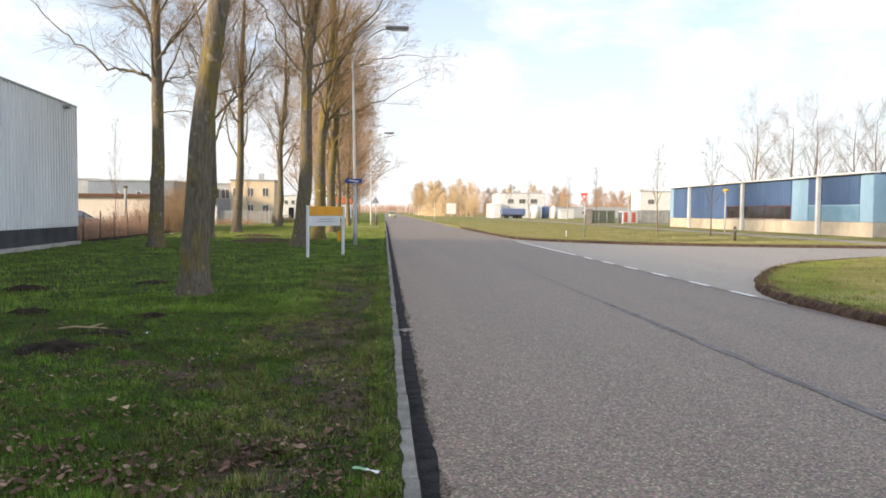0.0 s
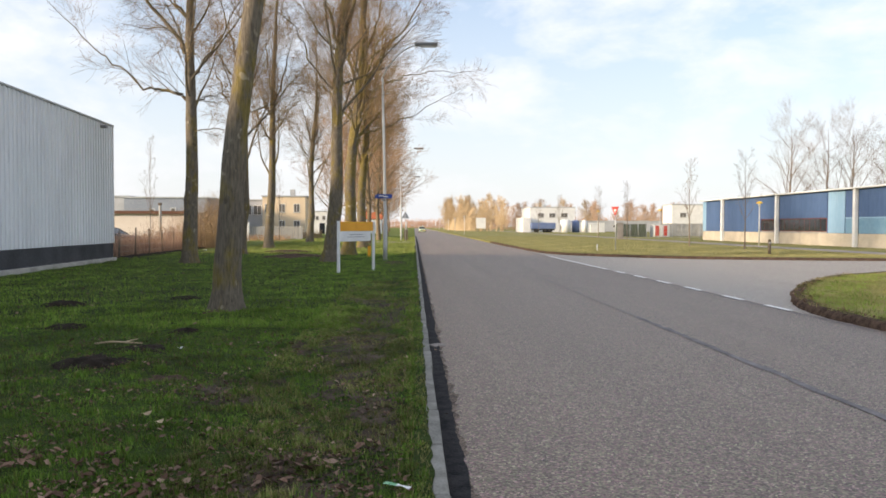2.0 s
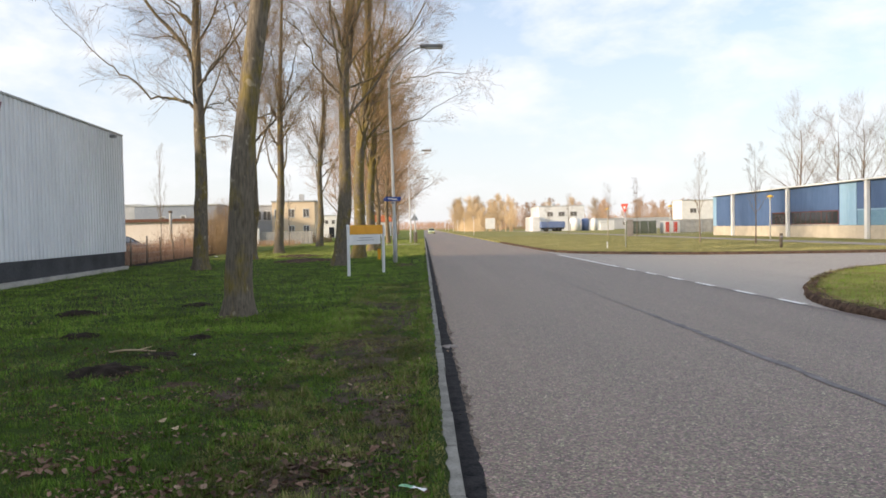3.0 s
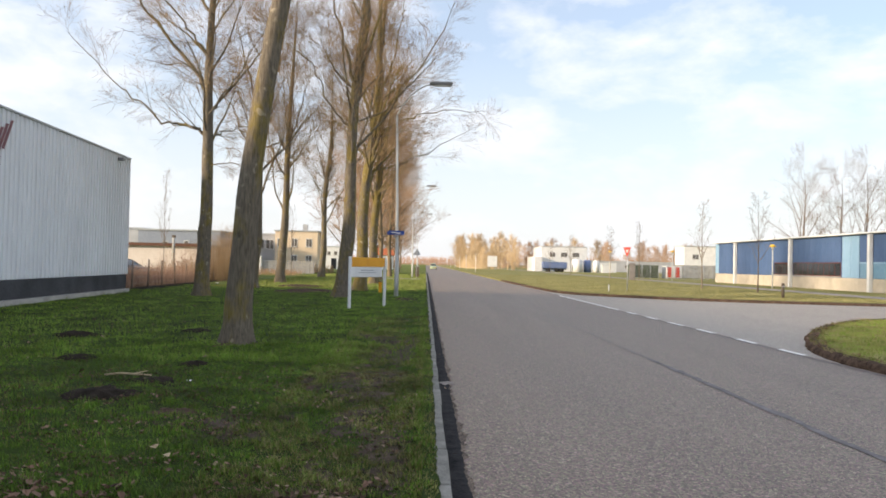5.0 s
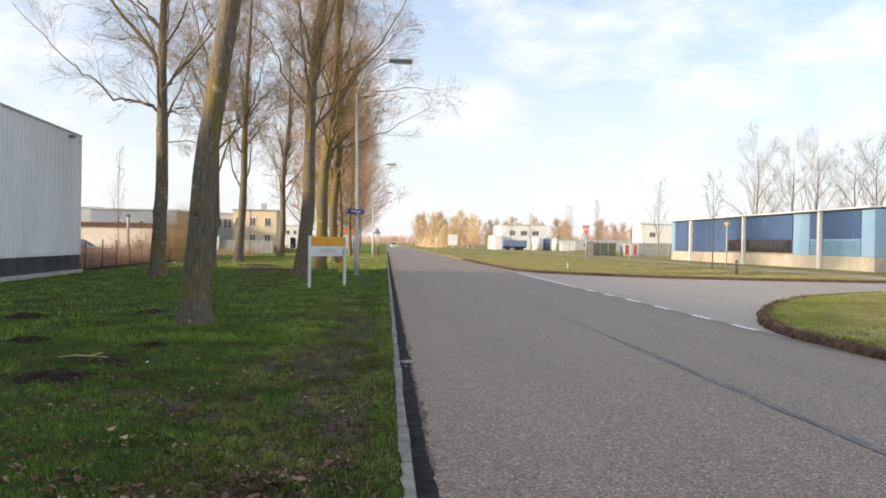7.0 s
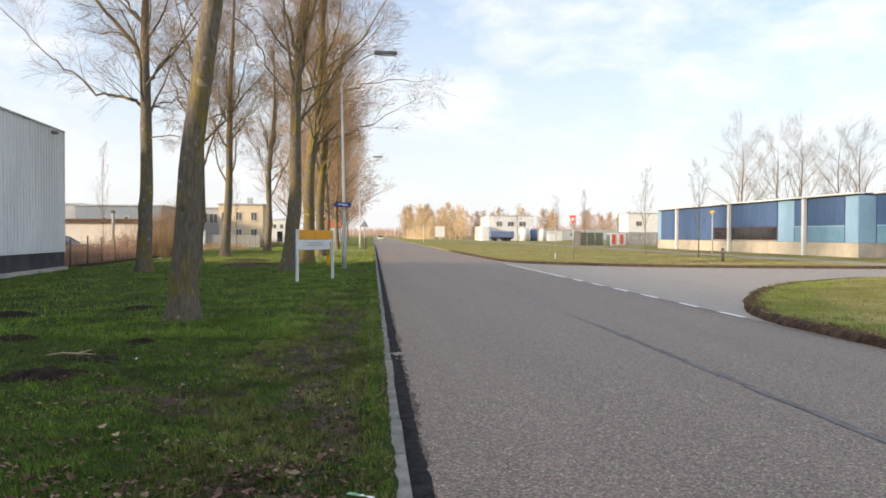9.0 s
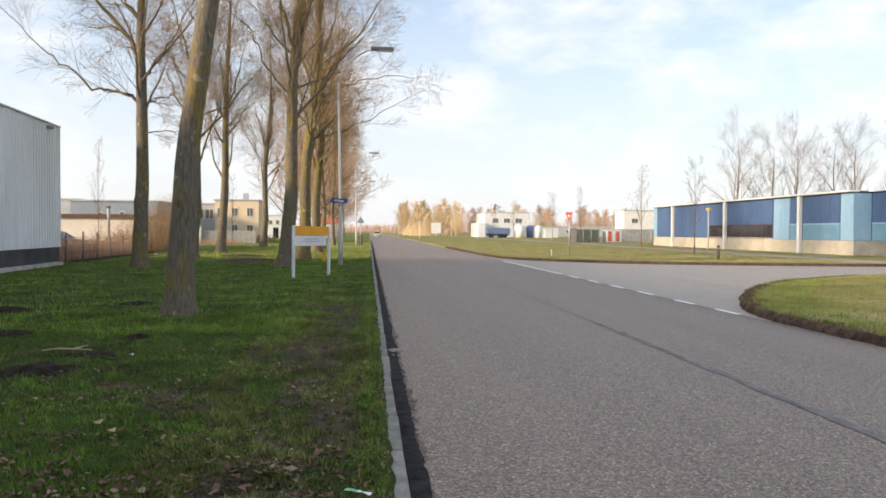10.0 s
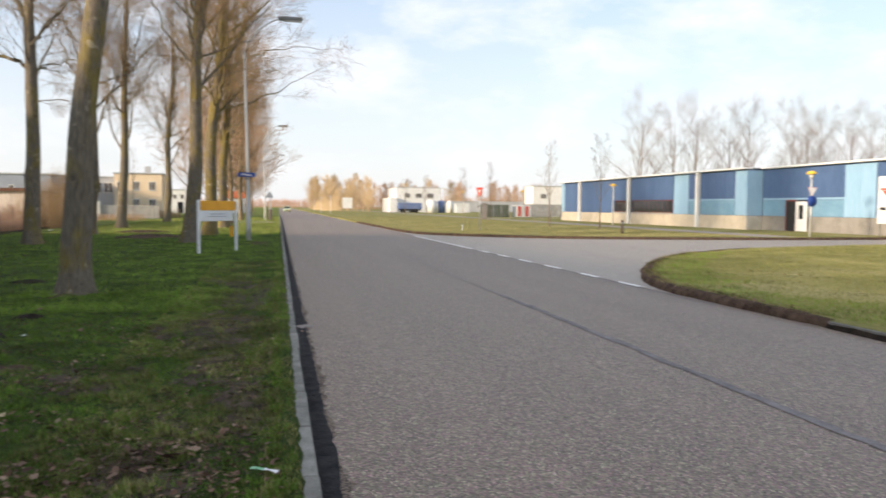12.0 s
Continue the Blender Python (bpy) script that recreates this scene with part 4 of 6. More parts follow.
def blue_building():
    b = thing("factory", "long low factory in dark and light blue panels", "factory")
    X, T = 33.5, 4.55
    part("wall", box(X + 0.05, 62, 50.45, 88.0, 0, T - 0.05), M_blue_clad, b)
    part("wall", box(34.85, 62, 25, 50.4, 0, T - 0.05), M_blue_clad, b)
    part("plinth", box(X, X + 0.048, 50.45, 88.0, 0.05, 1.12), M_cream, b, "cream concrete plinth")
    part("plinth", box(34.78, 34.848, 47.75, 50.4, 0.05, 1.12), M_grey_plinth, b, "grey concrete plinth")
    part("plinth", box(34.78, 34.848, 25, 45.28, 0.05, 1.12), M_grey_plinth, b, "grey concrete plinth")
    part("plinth", box(X, 34.78, 50.38, 50.448, 0.05, 1.12), M_concrete, b)

    def panel(name, x, y0, y1, z0, z1, m, d=0.05):
        # upright sheets 1.05 m wide with open joints
        n = max(1, round((y1 - y0) / 1.05))
        for i in range(n):
            a0, a1 = y0 + (y1 - y0) * i / n, y0 + (y1 - y0) * (i + 1) / n
            part(name, box(x - d, x, a0 + 0.008, a1 - 0.008, z0, z1), m, b)
    # main front
    panel("panel", X + 0.045, 82.2, 87.0, 1.14, T - 0.12, M_blue_clad)
    panel("panel", X + 0.045, 87.0, 88.0, 1.14, T - 0.12, M_blue_light)
    panel("panel", X + 0.045, 73.2, 81.8, 1.14, T - 0.12, M_blue_clad)
    panel("panel", X + 0.045, 69.7, 73.2, 2.40, T - 0.12, M_blue_clad)
    panel("panel", X + 0.045, 61.2, 69.3, 2.40, T - 0.12, M_blue_clad)
    panel("panel", X + 0.04, 58.6, 61.0, 1.14, T - 0.12, M_blue_light)
    panel("panel", X + 0.045, 57.1, 58.5, 2.40, T - 0.12, M_blue_clad)
    panel("panel", X + 0.045, 52.0, 56.7, 2.40, T - 0.12, M_blue_clad)
    for y0, y1 in ((57.1, 58.5), (52.0, 56.7)):
        part("glazing_band", box(X + 0.005, X + 0.045, y0, y1, 1.14, 2.26), M_blue_mid, b, "pale blue glazing band")
        part("rail", box(X - 0.02, X + 0.045, y0, y1, 2.27, 2.38), M_blue_light, b, "light blue rail")
    panel("panel", X + 0.04, 50.45, 51.9, 1.14, T - 0.12, M_blue_light)
    bm = box(X, 34.8, 50.40, 50.448, 1.14, T - 0.12)
    part("panel", bm, M_blue_light, b, "light blue return panel")
    # red-framed window strips
    for y0, y1, n in ((69.75, 73.1, 4), (61.25, 69.25, 9)):
        window(b, y0, y1, X + 0.05, 1.22, 2.36, side=-1, panes=n, frame_mat=M_red_frame, axis="y")
    # recessed front
    panel("panel", 34.84, 42.0, 50.3, 2.42, T - 0.12, M_blue_clad)
    panel("panel", 34.82, 39.4, 42.0, 1.14, T - 0.12, M_blue_light)
    panel("panel", 34.84, 26.0, 39.3, 2.3, T - 0.12, M_blue_clad)
    for y0, y1 in ((47.8, 50.3), (42.0, 45.3)):
        part("glazing_band", box(34.80, 34.845, y0, y1, 1.14, 2.26), M_blue_mid, b, "pale blue glazing band")
    part("rail", box(34.76, 34.845, 42.0, 50.3, 2.28, 2.40), M_blue_light, b, "light blue rail")
    # no opening here: a black sheet stands in for the unlit inside
    dw = part("doorway", box(34.815, 34.852, 45.3, 47.74, 0.1, 2.27), M_black, b, "black sheet for the dark inside of a doorway")
    for y0, y1, z0, z1 in ((47.62, 47.74, 0.1, 2.27), (46.6, 47.61, 2.15, 2.27), (46.58, 46.66, 0.1, 2.14)):
        part("jamb", box(34.78, 34.812, y0, y1, z0, z1), M_red_frame, dw, "dark red frame")
    d = part("door", box(34.70, 34.75, 45.4, 46.55, 0.12, 2.15, 0.01), M_white, b, "white door with dark glass")
    part("pane", box(34.69, 34.70, 45.75, 46.2, 0.95, 1.9), M_glass, d)
    part("handle", box(34.66, 34.69, 46.35, 46.5, 1.0, 1.05), M_steel, d, "steel handle")
    for y in (82.0, 69.5, 56.9):
        part("column", box(X - 0.30, X - 0.02, y - 0.17, y + 0.17, 0.0, T + 0.02, 0.015), M_white, b, "white steel column")
    part("roof_edge", box(X - 0.40, X + 0.4, 50.35, 88.1, T - 0.02, T + 0.10, 0.02), M_white, b, "white roof edge")
    part("roof_edge", box(34.5, 35.2, 25, 50.34, T - 0.02, T + 0.10, 0.02), M_white, b, "white roof edge")
    part("roof", box(X + 0.4, 62, 50.4, 88.0, T - 0.04, T + 0.06), M_roof, b)
    part("roof", box(35.2, 62, 25, 50.3, T - 0.04, T + 0.06), M_roof, b)
    return b


blue_building()


def flat_house(name, label, x0, x1, y0, y1, h, wall_mat, windows, category="house", chimney=None, door=None):
    """A flat-roofed building; windows on its front: (x0, x1, z0, z1, panes)."""
    b = thing(name, label, category)
    part("wall", box(x0, x1, y0, y1, 0, h), wall_mat, b)
    rf = part("roof", box(x0 - 0.12, x1 + 0.12, y0 - 0.12, y1 + 0.12, h, h + 0.18, 0.02), M_trim, b, "pale flat roof edge")
    for a0, a1, z0, z1, n in windows:
        window(b, a0, a1, y0, z0, z1, panes=n)
    if chimney:
        part("chimney", box(chimney - 0.3, chimney + 0.3, y0 + 1, y0 + 1.6, h + 0.18, h + 1.0), M_trim, rf, "short chimney")
    if door:
        part("door", box(door, door + 1.0, y0 - 0.05, y0 - 0.002, 0.05, 2.1), M_glass, b, "dark door")
    return b


flat_house("house", "two-storey beige rendered house with a flat roof", -19.6, -14.1, 100, 108, 5.3, M_beige,
           [(-18.9, -18.2, 0.9, 2.0, 1), (-17.5, -16.7, 3.3, 4.4, 2), (-15.6, -14.8, 3.3, 4.4, 2), (-17.5, -16.7, 1.3, 2.25, 2), (-15.6, -14.8, 1.3, 2.25, 2), (-19.3, -18.5, 3.3, 4.4, 2)], chimney=-15.9)
flat_house("house", "grey-white two-storey house with a flat roof", -26.5, -19.8, 103, 112, 4.9, M_grey_wall,
           [(-22.9, -21.6, 3.0, 4.3, 3), (-21.4, -20.3, 3.0, 4.3, 2), (-25.8, -24.0, 3.0, 4.3, 3)])
flat_house("house", "small white house beyond the beige one", -19.6, -16.6, 150, 156, 4.3, M_white,
           [(-19.2, -18.5, 2.7, 3.5, 1), (-17.9, -17.2, 2.7, 3.5, 1)], door=-18.4)
hb = flat_house("outbuilding", "low white outbuilding with a brown fascia", -38, -17.4, 60, 72, 2.45, M_sunlit_wall, [(-30, -28.6, 0.9, 1.8, 2)], "outbuilding")
part("fascia", box(-38.1, -17.3, 59.75, 59.95, 2.46, 2.70), M_brown, hb, "brown timber fascia")
flat_house("hall", "blue-grey industrial hall behind the outbuilding", -33.5, -24.0, 90, 120, 4.7, M_hall, [(-30.6, -30.0, 2.9, 3.5, 1), (-28.2, -27.6, 2.9, 3.6, 1)], "hall")
flat_house("hall", "white industrial hall behind the outbuilding", -48, -33.6, 92, 120, 4.9, M_grey_wall, [(-40, -38, 2.6, 3.6, 3)], "hall")

def gable_house(x0, x1, y0, y1, eave, ridge, label):
    """A small house under a tiled gable roof whose slope faces the road's end."""
    b = thing("house", label, "house")
    part("wall", box(x0, x1, y0, y1, 0, eave), M_white, b)
    bm = bmesh.new()
    m = (y0 + y1) / 2
    ring = [[bm.verts.new((x, y, z)) for y, z in ((y0 - 0.3, eave), (m, ridge), (y1 + 0.3, eave), (m, eave + 0.02))] for x in (x0 - 0.3, x1 + 0.3)]
    for i in range(4):
        j = (i + 1) % 4
        bm.faces.new((ring[0][i], ring[0][j], ring[1][j], ring[1][i]))
    bm.faces.new(ring[0])
    bm.faces.new(ring[1][::-1])
    rf = part("roof", bm, M_tile, b, "orange-red tiled roof")
    part("chimney", box(x0 + 0.6, x0 + 1.1, m + 0.3, m + 0.8, ridge - 0.7, ridge + 0.6), M_brown, rf, "brick chimney")
    window(b, x0 + 0.8, x0 + 1.9, y0, 1.0, 2.1, panes=2)
    return b


gable_house(-10.9, -7.0, 160, 167, 3.0, 4.5, "small white house with an orange-red tiled roof")

# white office with its yard
wb = flat_house("office", "white two-storey office building with a flat roof", 30.2, 42.2, 200, 215, 6.5, M_white,
                [(32.4, 33.9, 3.9, 5.1, 2), (35.3, 37.0, 3.9, 5.1, 2), (38.4, 40.2, 3.9, 5.1, 2)], "office building")
part("wing", box(28.2, 30.15, 198, 212, 0, 3.85), M_white, wb, "low white wing")
part("wing", box(42.05, 49.5, 198, 212, 0, 2.6), M_white, wb, "low white wing")
part("roof_vent", box(34.6, 35.6, 206, 207, 6.68, 7.5, 0.05), M_trim, wb)
tr = thing("trailer", "faded blue tarpaulin trailer parked before the office", "trailer", at=(32, 190, 0))
part("tarpaulin", box(-3.0, 3.0, -1.2, 1.2, 0.95, 2.5, 0.12), M_tarp, tr, "faded blue tarpaulin")
part("chassis", box(-2.8, 2.8, -0.9, 0.9, 0.6, 0.93), M_black, tr)
for x in (-1.6, 0.6, 1.7):
    for yy in (-0.9, 0.9):
        rod("wheel", [(x, yy - 0.14, 0.5), (x, yy + 0.14, 0.5)], 0.5, M_rubber, tr, 16)
for x, h, r in ((37.7, 3.3, 1.3), (42.4, 3.1, 0.7)):
    tk = thing("silo", "white upright storage tank in the yard", "tank", "yard tanks", at=(x, 190, 0))
    rod("vessel", [(0, 0, 0), (0, 0, h - 0.3), (0, 0, h)], [r, r, r * 0.6], M_white, tk, 20)
    rod("pipe", [(r + 0.1, 0, 0), (r + 0.1, 0, h * 0.9)], 0.06, M_steel, tk)
    rod("lid", [(0, 0, h), (0, 0, h + 0.2)], [r * 0.25, r * 0.2], M_steel, tk)
bt = thing("silo", "blue upright storage tank in the yard", "tank", "yard tanks", at=(40.4, 191, 0))
rod("vessel", [(0, 0, 0), (0, 0, 2.9), (0, 0, 3.2)], [0.9, 0.9, 0.5], M_tarp, bt, 20)
rod("pipe", [(1.0, 0, 0), (1.0, 0, 2.8)], 0.06, M_steel, bt)
cb = thing("cabinet", "white metal cabinet in the yard", "cabinet", at=(44.3, 188, 0))
part("body", box(-0.9, 0.9, -0.5, 0.5, 0.08, 2.0, 0.02), M_white, cb)
part("cap", box(-1.0, 1.0, -0.6, 0.6, 2.0, 2.08), M_trim, cb)
flat_house("hall", "distant white hall beyond the yard", 54.3, 62, 160, 166, 6.2, M_white, [(56, 57.4, 3.6, 4.6, 2)], "hall")
flat_house("hall", "low pale sheds beyond the yard", 46, 75, 230, 240, 3.2, M_grey_wall, [(50, 52, 1.2, 2.2, 3), (60, 62, 1.2, 2.2, 3)], "shed")


def container(x, y, w, d, h, m, label, doors):
    c = thing("container", label, "container", "yard containers", at=(x, y, 0))
    part("body", box(0, w, 0, d, 0.12, h, 0.03), m, c)
    k = max(3, int(w / 0.45))
    for i in range(k):
        a = w * (i + 0.3) / k
        part("rib", box(a, a + 0.1, -0.035, -0.002, 0.2, h - 0.1), m, c)
    for a, b in doors:
        part("door", box(a, b, -0.06, -0.037, 0.25, h - 0.15), M_red, c, "red door")
    for a in (0.0, w - 0.25):
        part("skid", box(a, a + 0.25, 0.0, d, 0, 0.118), M_black, c)
    return c


container(30.2, 112, 4.1, 2.4, 2.0, M_green_box, "dark green steel container in the yard", ())
container(35.4, 112, 2.3, 2.2, 1.9, M_white, "white container with red doors", ((0.15, 0.7), (1.3, 1.9)))
container(34.35, 116, 1.0, 2.2, 1.7, M_blue_sign, "small blue container in the yard", ())

yw = thing("yard_wall", "low pale concrete wall beside the yard", "wall")
for i in range(6):
    part("slab", box(38.2 + i * 1.25, 39.42 + i * 1.25, 118, 118.12, 0.0, 2.1), M_concrete, yw)
    part("post", box(39.42 + i * 1.25, 39.45 + i * 1.25, 117.95, 118.17, 0.0, 2.2), M_trim, yw)
tp = thing("panel", "grey-brown panel standing in the verge", "panel", at=(24.6, 91, 0.08))
part("board", box(-0.35, 0.4, -0.03, 0.03, 0.0, 2.0, 0.01), M_paving, tp)
part("brace", box(-0.05, 0.05, 0.032, 0.5, 0.0, 0.1), M_post, tp)

# mesh fence in front of the yard
yf = thing("yard_fence", "grey mesh fence round the yard", "fence")
for i in range(15):
    rod("post", [(29.5 + i * 0.8 + 0.0, 108 - i * 1.2, 0), (29.5 + i * 0.8, 108 - i * 1.2, 2.0)], 0.035, M_steel, yf, 6)
for k in range(9):
    z = 0.2 + k * 0.21
    rod("wire", [(29.5, 108, z), (40.7, 91.2, z)], 0.012, M_steel, yf, 4)

# ---- signs, lamps and posts ----
def notice_board():
    s = thing("notice_board", "white notice board with an orange header on two posts", "sign", at=(-2.58, 26.1, 0.0), turn=57.4)
    W = 2.02
    for x in (0.0, W):
        part("post", box(x - 0.042, x + 0.042, -0.042, 0.042, -0.1, 1.76, 0.008), M_white, s, "white square post")
    part("header", box(0.06, W - 0.06, -0.035, 0.035, 1.42, 1.74, 0.006), M_orange, s, "orange header panel")
    p = part("panel", box(0.06, W - 0.2, -0.03, 0.03, 1.06, 1.41, 0.006), M_white, s, "white text panel")
    part("text_bar", box(0.55, W - 0.7, -0.034, -0.031, 1.28, 1.31), M_bar, p)
    part("text_bar", box(0.45, W - 0.6, -0.034, -0.031, 1.20, 1.225), M_bar, p)
    return s


notice_board()


def street_lamp():
    """Pole with a rising arm over the road and a flat lamp head."""
    s = thing("street_lamp", "tall pale street lamp with a flat grey head", "street lamp", "street lamps")
    rod("pole", [(0, 0, -0.1), (0, 0, 1.6), (0, 0, 1.75), (-0.06, 0, 5), (-0.14, 0, 8.45)], [0.105, 0.10, 0.075, 0.06, 0.045], M_pole, s, 12)
    rod("arm", [(-0.14, 0, 8.4), (0.05, 0, 8.85), (0.6, 0, 9.5), (1.1, 0, 9.85), (1.45, 0, 9.93)], [0.045, 0.04, 0.035, 0.032, 0.03], M_pole, s, 8)
    h = part("head", box(1.35, 2.42, -0.16, 0.16, 9.90, 10.06, 0.04), M_lamp_body, s, "flat grey lamp head")
    part("lens", box(1.6, 2.35, -0.12, 0.12, 9.86, 9.898), M_lamp_glass, h)
    part("hatch", box(-0.045, 0.045, -0.108, -0.10, 0.55, 0.95), M_pole, s)
    return s


lamp = street_lamp()
lamp.matrix_world = pose(-1.36, 35.7, 0.0)
copy_thing(lamp, pose(-1.43, 83.3, 0.0))
copy_thing(lamp, pose(-1.4, 131, 0.0))

np_ = thing("street_name_sign", "two blue street name plates clamped to the lamp pole", "sign", at=(-1.44, 35.58, 2.86))
for a, z, x0 in ((-6, 0.0, -0.38), (24, 0.03, -0.36)):
    bm = box(x0, x0 + 0.76, -0.09, -0.065, z, z + 0.17, 0.004)
    bmesh.ops.rotate(bm, verts=bm.verts, cent=(0, 0, 0), matrix=Matrix.Rotation(radians(a), 3, "Z"))
    pl = part("plate", bm, M_blue_sign, np_, "blue enamel plate")
    bm = box(x0 + 0.1, x0 + 0.62, -0.094, -0.091, z + 0.06, z + 0.11)
    bmesh.ops.rotate(bm, verts=bm.verts, cent=(0, 0, 0), matrix=Matrix.Rotation(radians(a), 3, "Z"))
    part("text_bar", bm, M_white, pl)
part("clamp", box(-0.09, 0.09, -0.064, 0.1, -0.12, -0.02), M_lamp_body, np_, "steel clamp")


def triangle_sign(at, turn, label, h=2.8, size=0.85, down=True, inner=0.68):
    s = thing("triangle_sign", label, "traffic sign", at=at, turn=turn)
    rod("post", [(0, 0, -0.05), (0, 0, h)], 0.04, M_steel, s, 10)

    def tri(sz, y0, y1, zc):
        bm = bmesh.new()
        q = [(-sz / 2, zc + sz * 0.35), (sz / 2, zc + sz * 0.35), (0, zc - sz * 0.5)]
        if not down:
            q = [(-sz / 2, zc - sz * 0.35), (sz / 2, zc - sz * 0.35), (0, zc + sz * 0.5)]
        f = bm.faces.new([bm.verts.new((a, y0, b)) for a, b in q])
        r = bmesh.ops.extrude_face_region(bm, geom=[f])
        for v in r["geom"]:
            if isinstance(v, bmesh.types.BMVert):
                v.co.y = y1
        return bm
    zc = h - size * 0.35
    bk = part("back", tri(size, 0.045, 0.055, zc), M_steel, s, "grey metal back")
    part("border", tri(size, 0.056, 0.060, zc), M_red, bk, "red border")
    part("field", tri(size * inner, 0.061, 0.063, zc), M_white, bk, "white field")
    return s


triangle_sign((13.0, 49.2, 0.085), 118, "red-edged give-way triangle on a grey post", size=0.72, inner=0.36)
triangle_sign((-0.95, 82, 0.0), 8, "warning triangle seen from behind on a post", h=3.0, down=False)


def path_lamp(at, label):
    s = thing("path_lamp", label, "street lamp", "path lamps", at=at)
    rod("pole", [(0, 0, -0.05), (0, 0, 3.25)], [0.06, 0.045], M_pole, s, 10)
    rod("neck", [(0, 0, 3.25), (0, 0, 3.5)], [0.09, 0.13], M_lamp_glass, s, 12)
    rod("cap", [(0, 0, 3.5), (0, 0, 3.56), (0, 0, 3.68)], [0.27, 0.27, 0.11], M_yellow, s, 16, "yellow lamp cap")
    return s


# paved way over the verge, with a dark box beside the lamp
slab("footpath", [(-6.0, 73.0), (0.07, 73.0), (0.07, 77.5), (-6.0, 77.5)], -0.02, 0.03, M_paving, "pale paved way crossing the grass verge", "footpath")
ub = thing("utility_box", "dark grey utility box beside the street lamp", "utility box", at=(-0.95, 86.5, 0.0))
part("body", box(-0.22, 0.22, -0.18, 0.18, 0.0, 1.15, 0.02), M_post, ub)
part("lid", box(-0.25, 0.25, -0.21, 0.21, 1.152, 1.2, 0.01), M_bar, ub)

path_lamp((29.2, 64, 0.09), "small path lamp with a yellow cap")
path_lamp((30.4, 94, 0.09), "small path lamp with a yellow cap")
path_lamp((25.1, 104, 0.09), "small path lamp with a yellow cap")
path_lamp((29.2, 37.9, 0.09), "path lamp with a yellow cap carrying traffic signs")
rs = triangle_sign((29.12, 37.75, 0.09), 180, "white triangle and blue round sign on the lamp pole", h=2.75, size=0.6, inner=0.93)
rod("disc", [(0.0, 0.04, 1.98), (0.0, 0.06, 1.98)], 0.31, M_blue_sign, rs, 24, "blue round sign")

ps = thing("panel_sign", "tall white board with a red triangle", "sign", at=(32.7, 36.9, 0.09), turn=-38)
for x in (0.15, 1.05):
    rod("post", [(x, 0.06, -0.05), (x, 0.06, 3.3)], 0.04, M_steel, ps)
pp = part("panel", box(0, 1.2, -0.03, 0.01, 0.75, 3.4, 0.02), M_white, ps, "white board")
part("red_bar", box(0.1, 1.1, -0.036, -0.032, 2.62, 2.74), M_red, pp, "red bar")
bm = bmesh.new()
bm.faces.new([bm.verts.new(q) for q in ((0.2, -0.034, 2.6), (1.0, -0.034, 2.6), (0.6, -0.034, 1.95))])
part("red_triangle", bm, M_red, pp, "red triangle")
part("dark_mark", box(0.1, 0.4, -0.036, -0.032, 1.5, 1.68), M_black, pp, "dark mark")

bol = thing("bollard", "short dark wooden bollard in the verge", "bollard", "verge posts", at=(19.8, 42.1, 0.085))
rod("post", [(0, 0, -0.05), (0, 0, 0.78), (0, 0, 0.82)], [0.085, 0.085, 0.06], M_post, bol, 12)
part("band", box(-0.09, 0.09, -0.092, -0.084, 0.6, 0.68), M_bar, bol)
mk = thing("marker_post", "low white marker post in the verge", "marker post", "verge posts", at=(11.4, 47.5, 0.085))
rod("post", [(0, 0, -0.05), (0, 0, 0.4)], 0.035, M_white, mk, 8)
part("cap", box(-0.035, 0.035, -0.035, 0.035, 0.4, 0.43), M_bar, mk)

om = thing("marker_post", "short orange-brown marker post in the grass", "marker post", "verge posts", at=(-2.35, 40.0, 0.0))
part("post", box(-0.08, 0.08, -0.05, 0.05, -0.05, 0.55, 0.01), M_orange, om)
part("cap", box(-0.09, 0.09, -0.06, 0.06, 0.55, 0.59), M_brown, om)

bb = thing("billboard", "blank white billboard beside the road", "billboard", at=(17.4, 200, 0.085))
part("board", box(-1.25, 1.25, -0.06, 0.06, 0.9, 3.7, 0.02), M_white, bb)
for x in (-0.9, 0.9):
    rod("post", [(x, 0.1, -0.05), (x, 0.1, 3.4)], 0.07, M_steel, bb, 8)
for y in (150, 185, 220, 255, 300, 345):
    p_ = thing("road_post", "thin white post by the road", "post", "road posts", at=(9.8, y, 0.085))
    rod("shaft", [(0, 0, -0.05), (0, 0, 3.4)], 0.05, M_white, p_, 6)
    part("cap", box(-0.35, 0.35, -0.12, 0.12, 3.4, 3.5), M_trim, p_)

# wire fence along the reeds
wf = thing("wire_fence", "old wire fence with dark wooden posts", "fence")
F0, F1 = Vector((-14.1, 37.2, 0.0)), Vector((-15.9, 72, 0.0))
for i in range(15):
    p = F0.lerp(F1, i / 14)
    rod("post", [p, p + Vector((0.03 * math.sin(i * 2.1), 0.04 * math.cos(i), 1.35 + 0.12 * math.sin(i * 1.3)))], [0.042, 0.036], M_post, wf, 7)
for z in (0.3, 0.6, 0.9, 1.2):
    rod("wire", [F0 + Vector((0, 0, z)), F1 + Vector((0, 0, z))], 0.005, M_steel, wf, 4)
vs, fs = [], []
for i in range(121):
    p = F0.lerp(F1, i / 120)
    g = noise.noise((p.y * 0.8, 4, 2)) + 0.6 * noise.noise((p.y * 3, 1, 2))
    vs += [(p.x - 0.5, p.y, 0.05), (p.x + 0.15, p.y, 0.07 + 0.02 * g), (p.x + 0.55 + 0.35 * g, p.y, 0.0)]
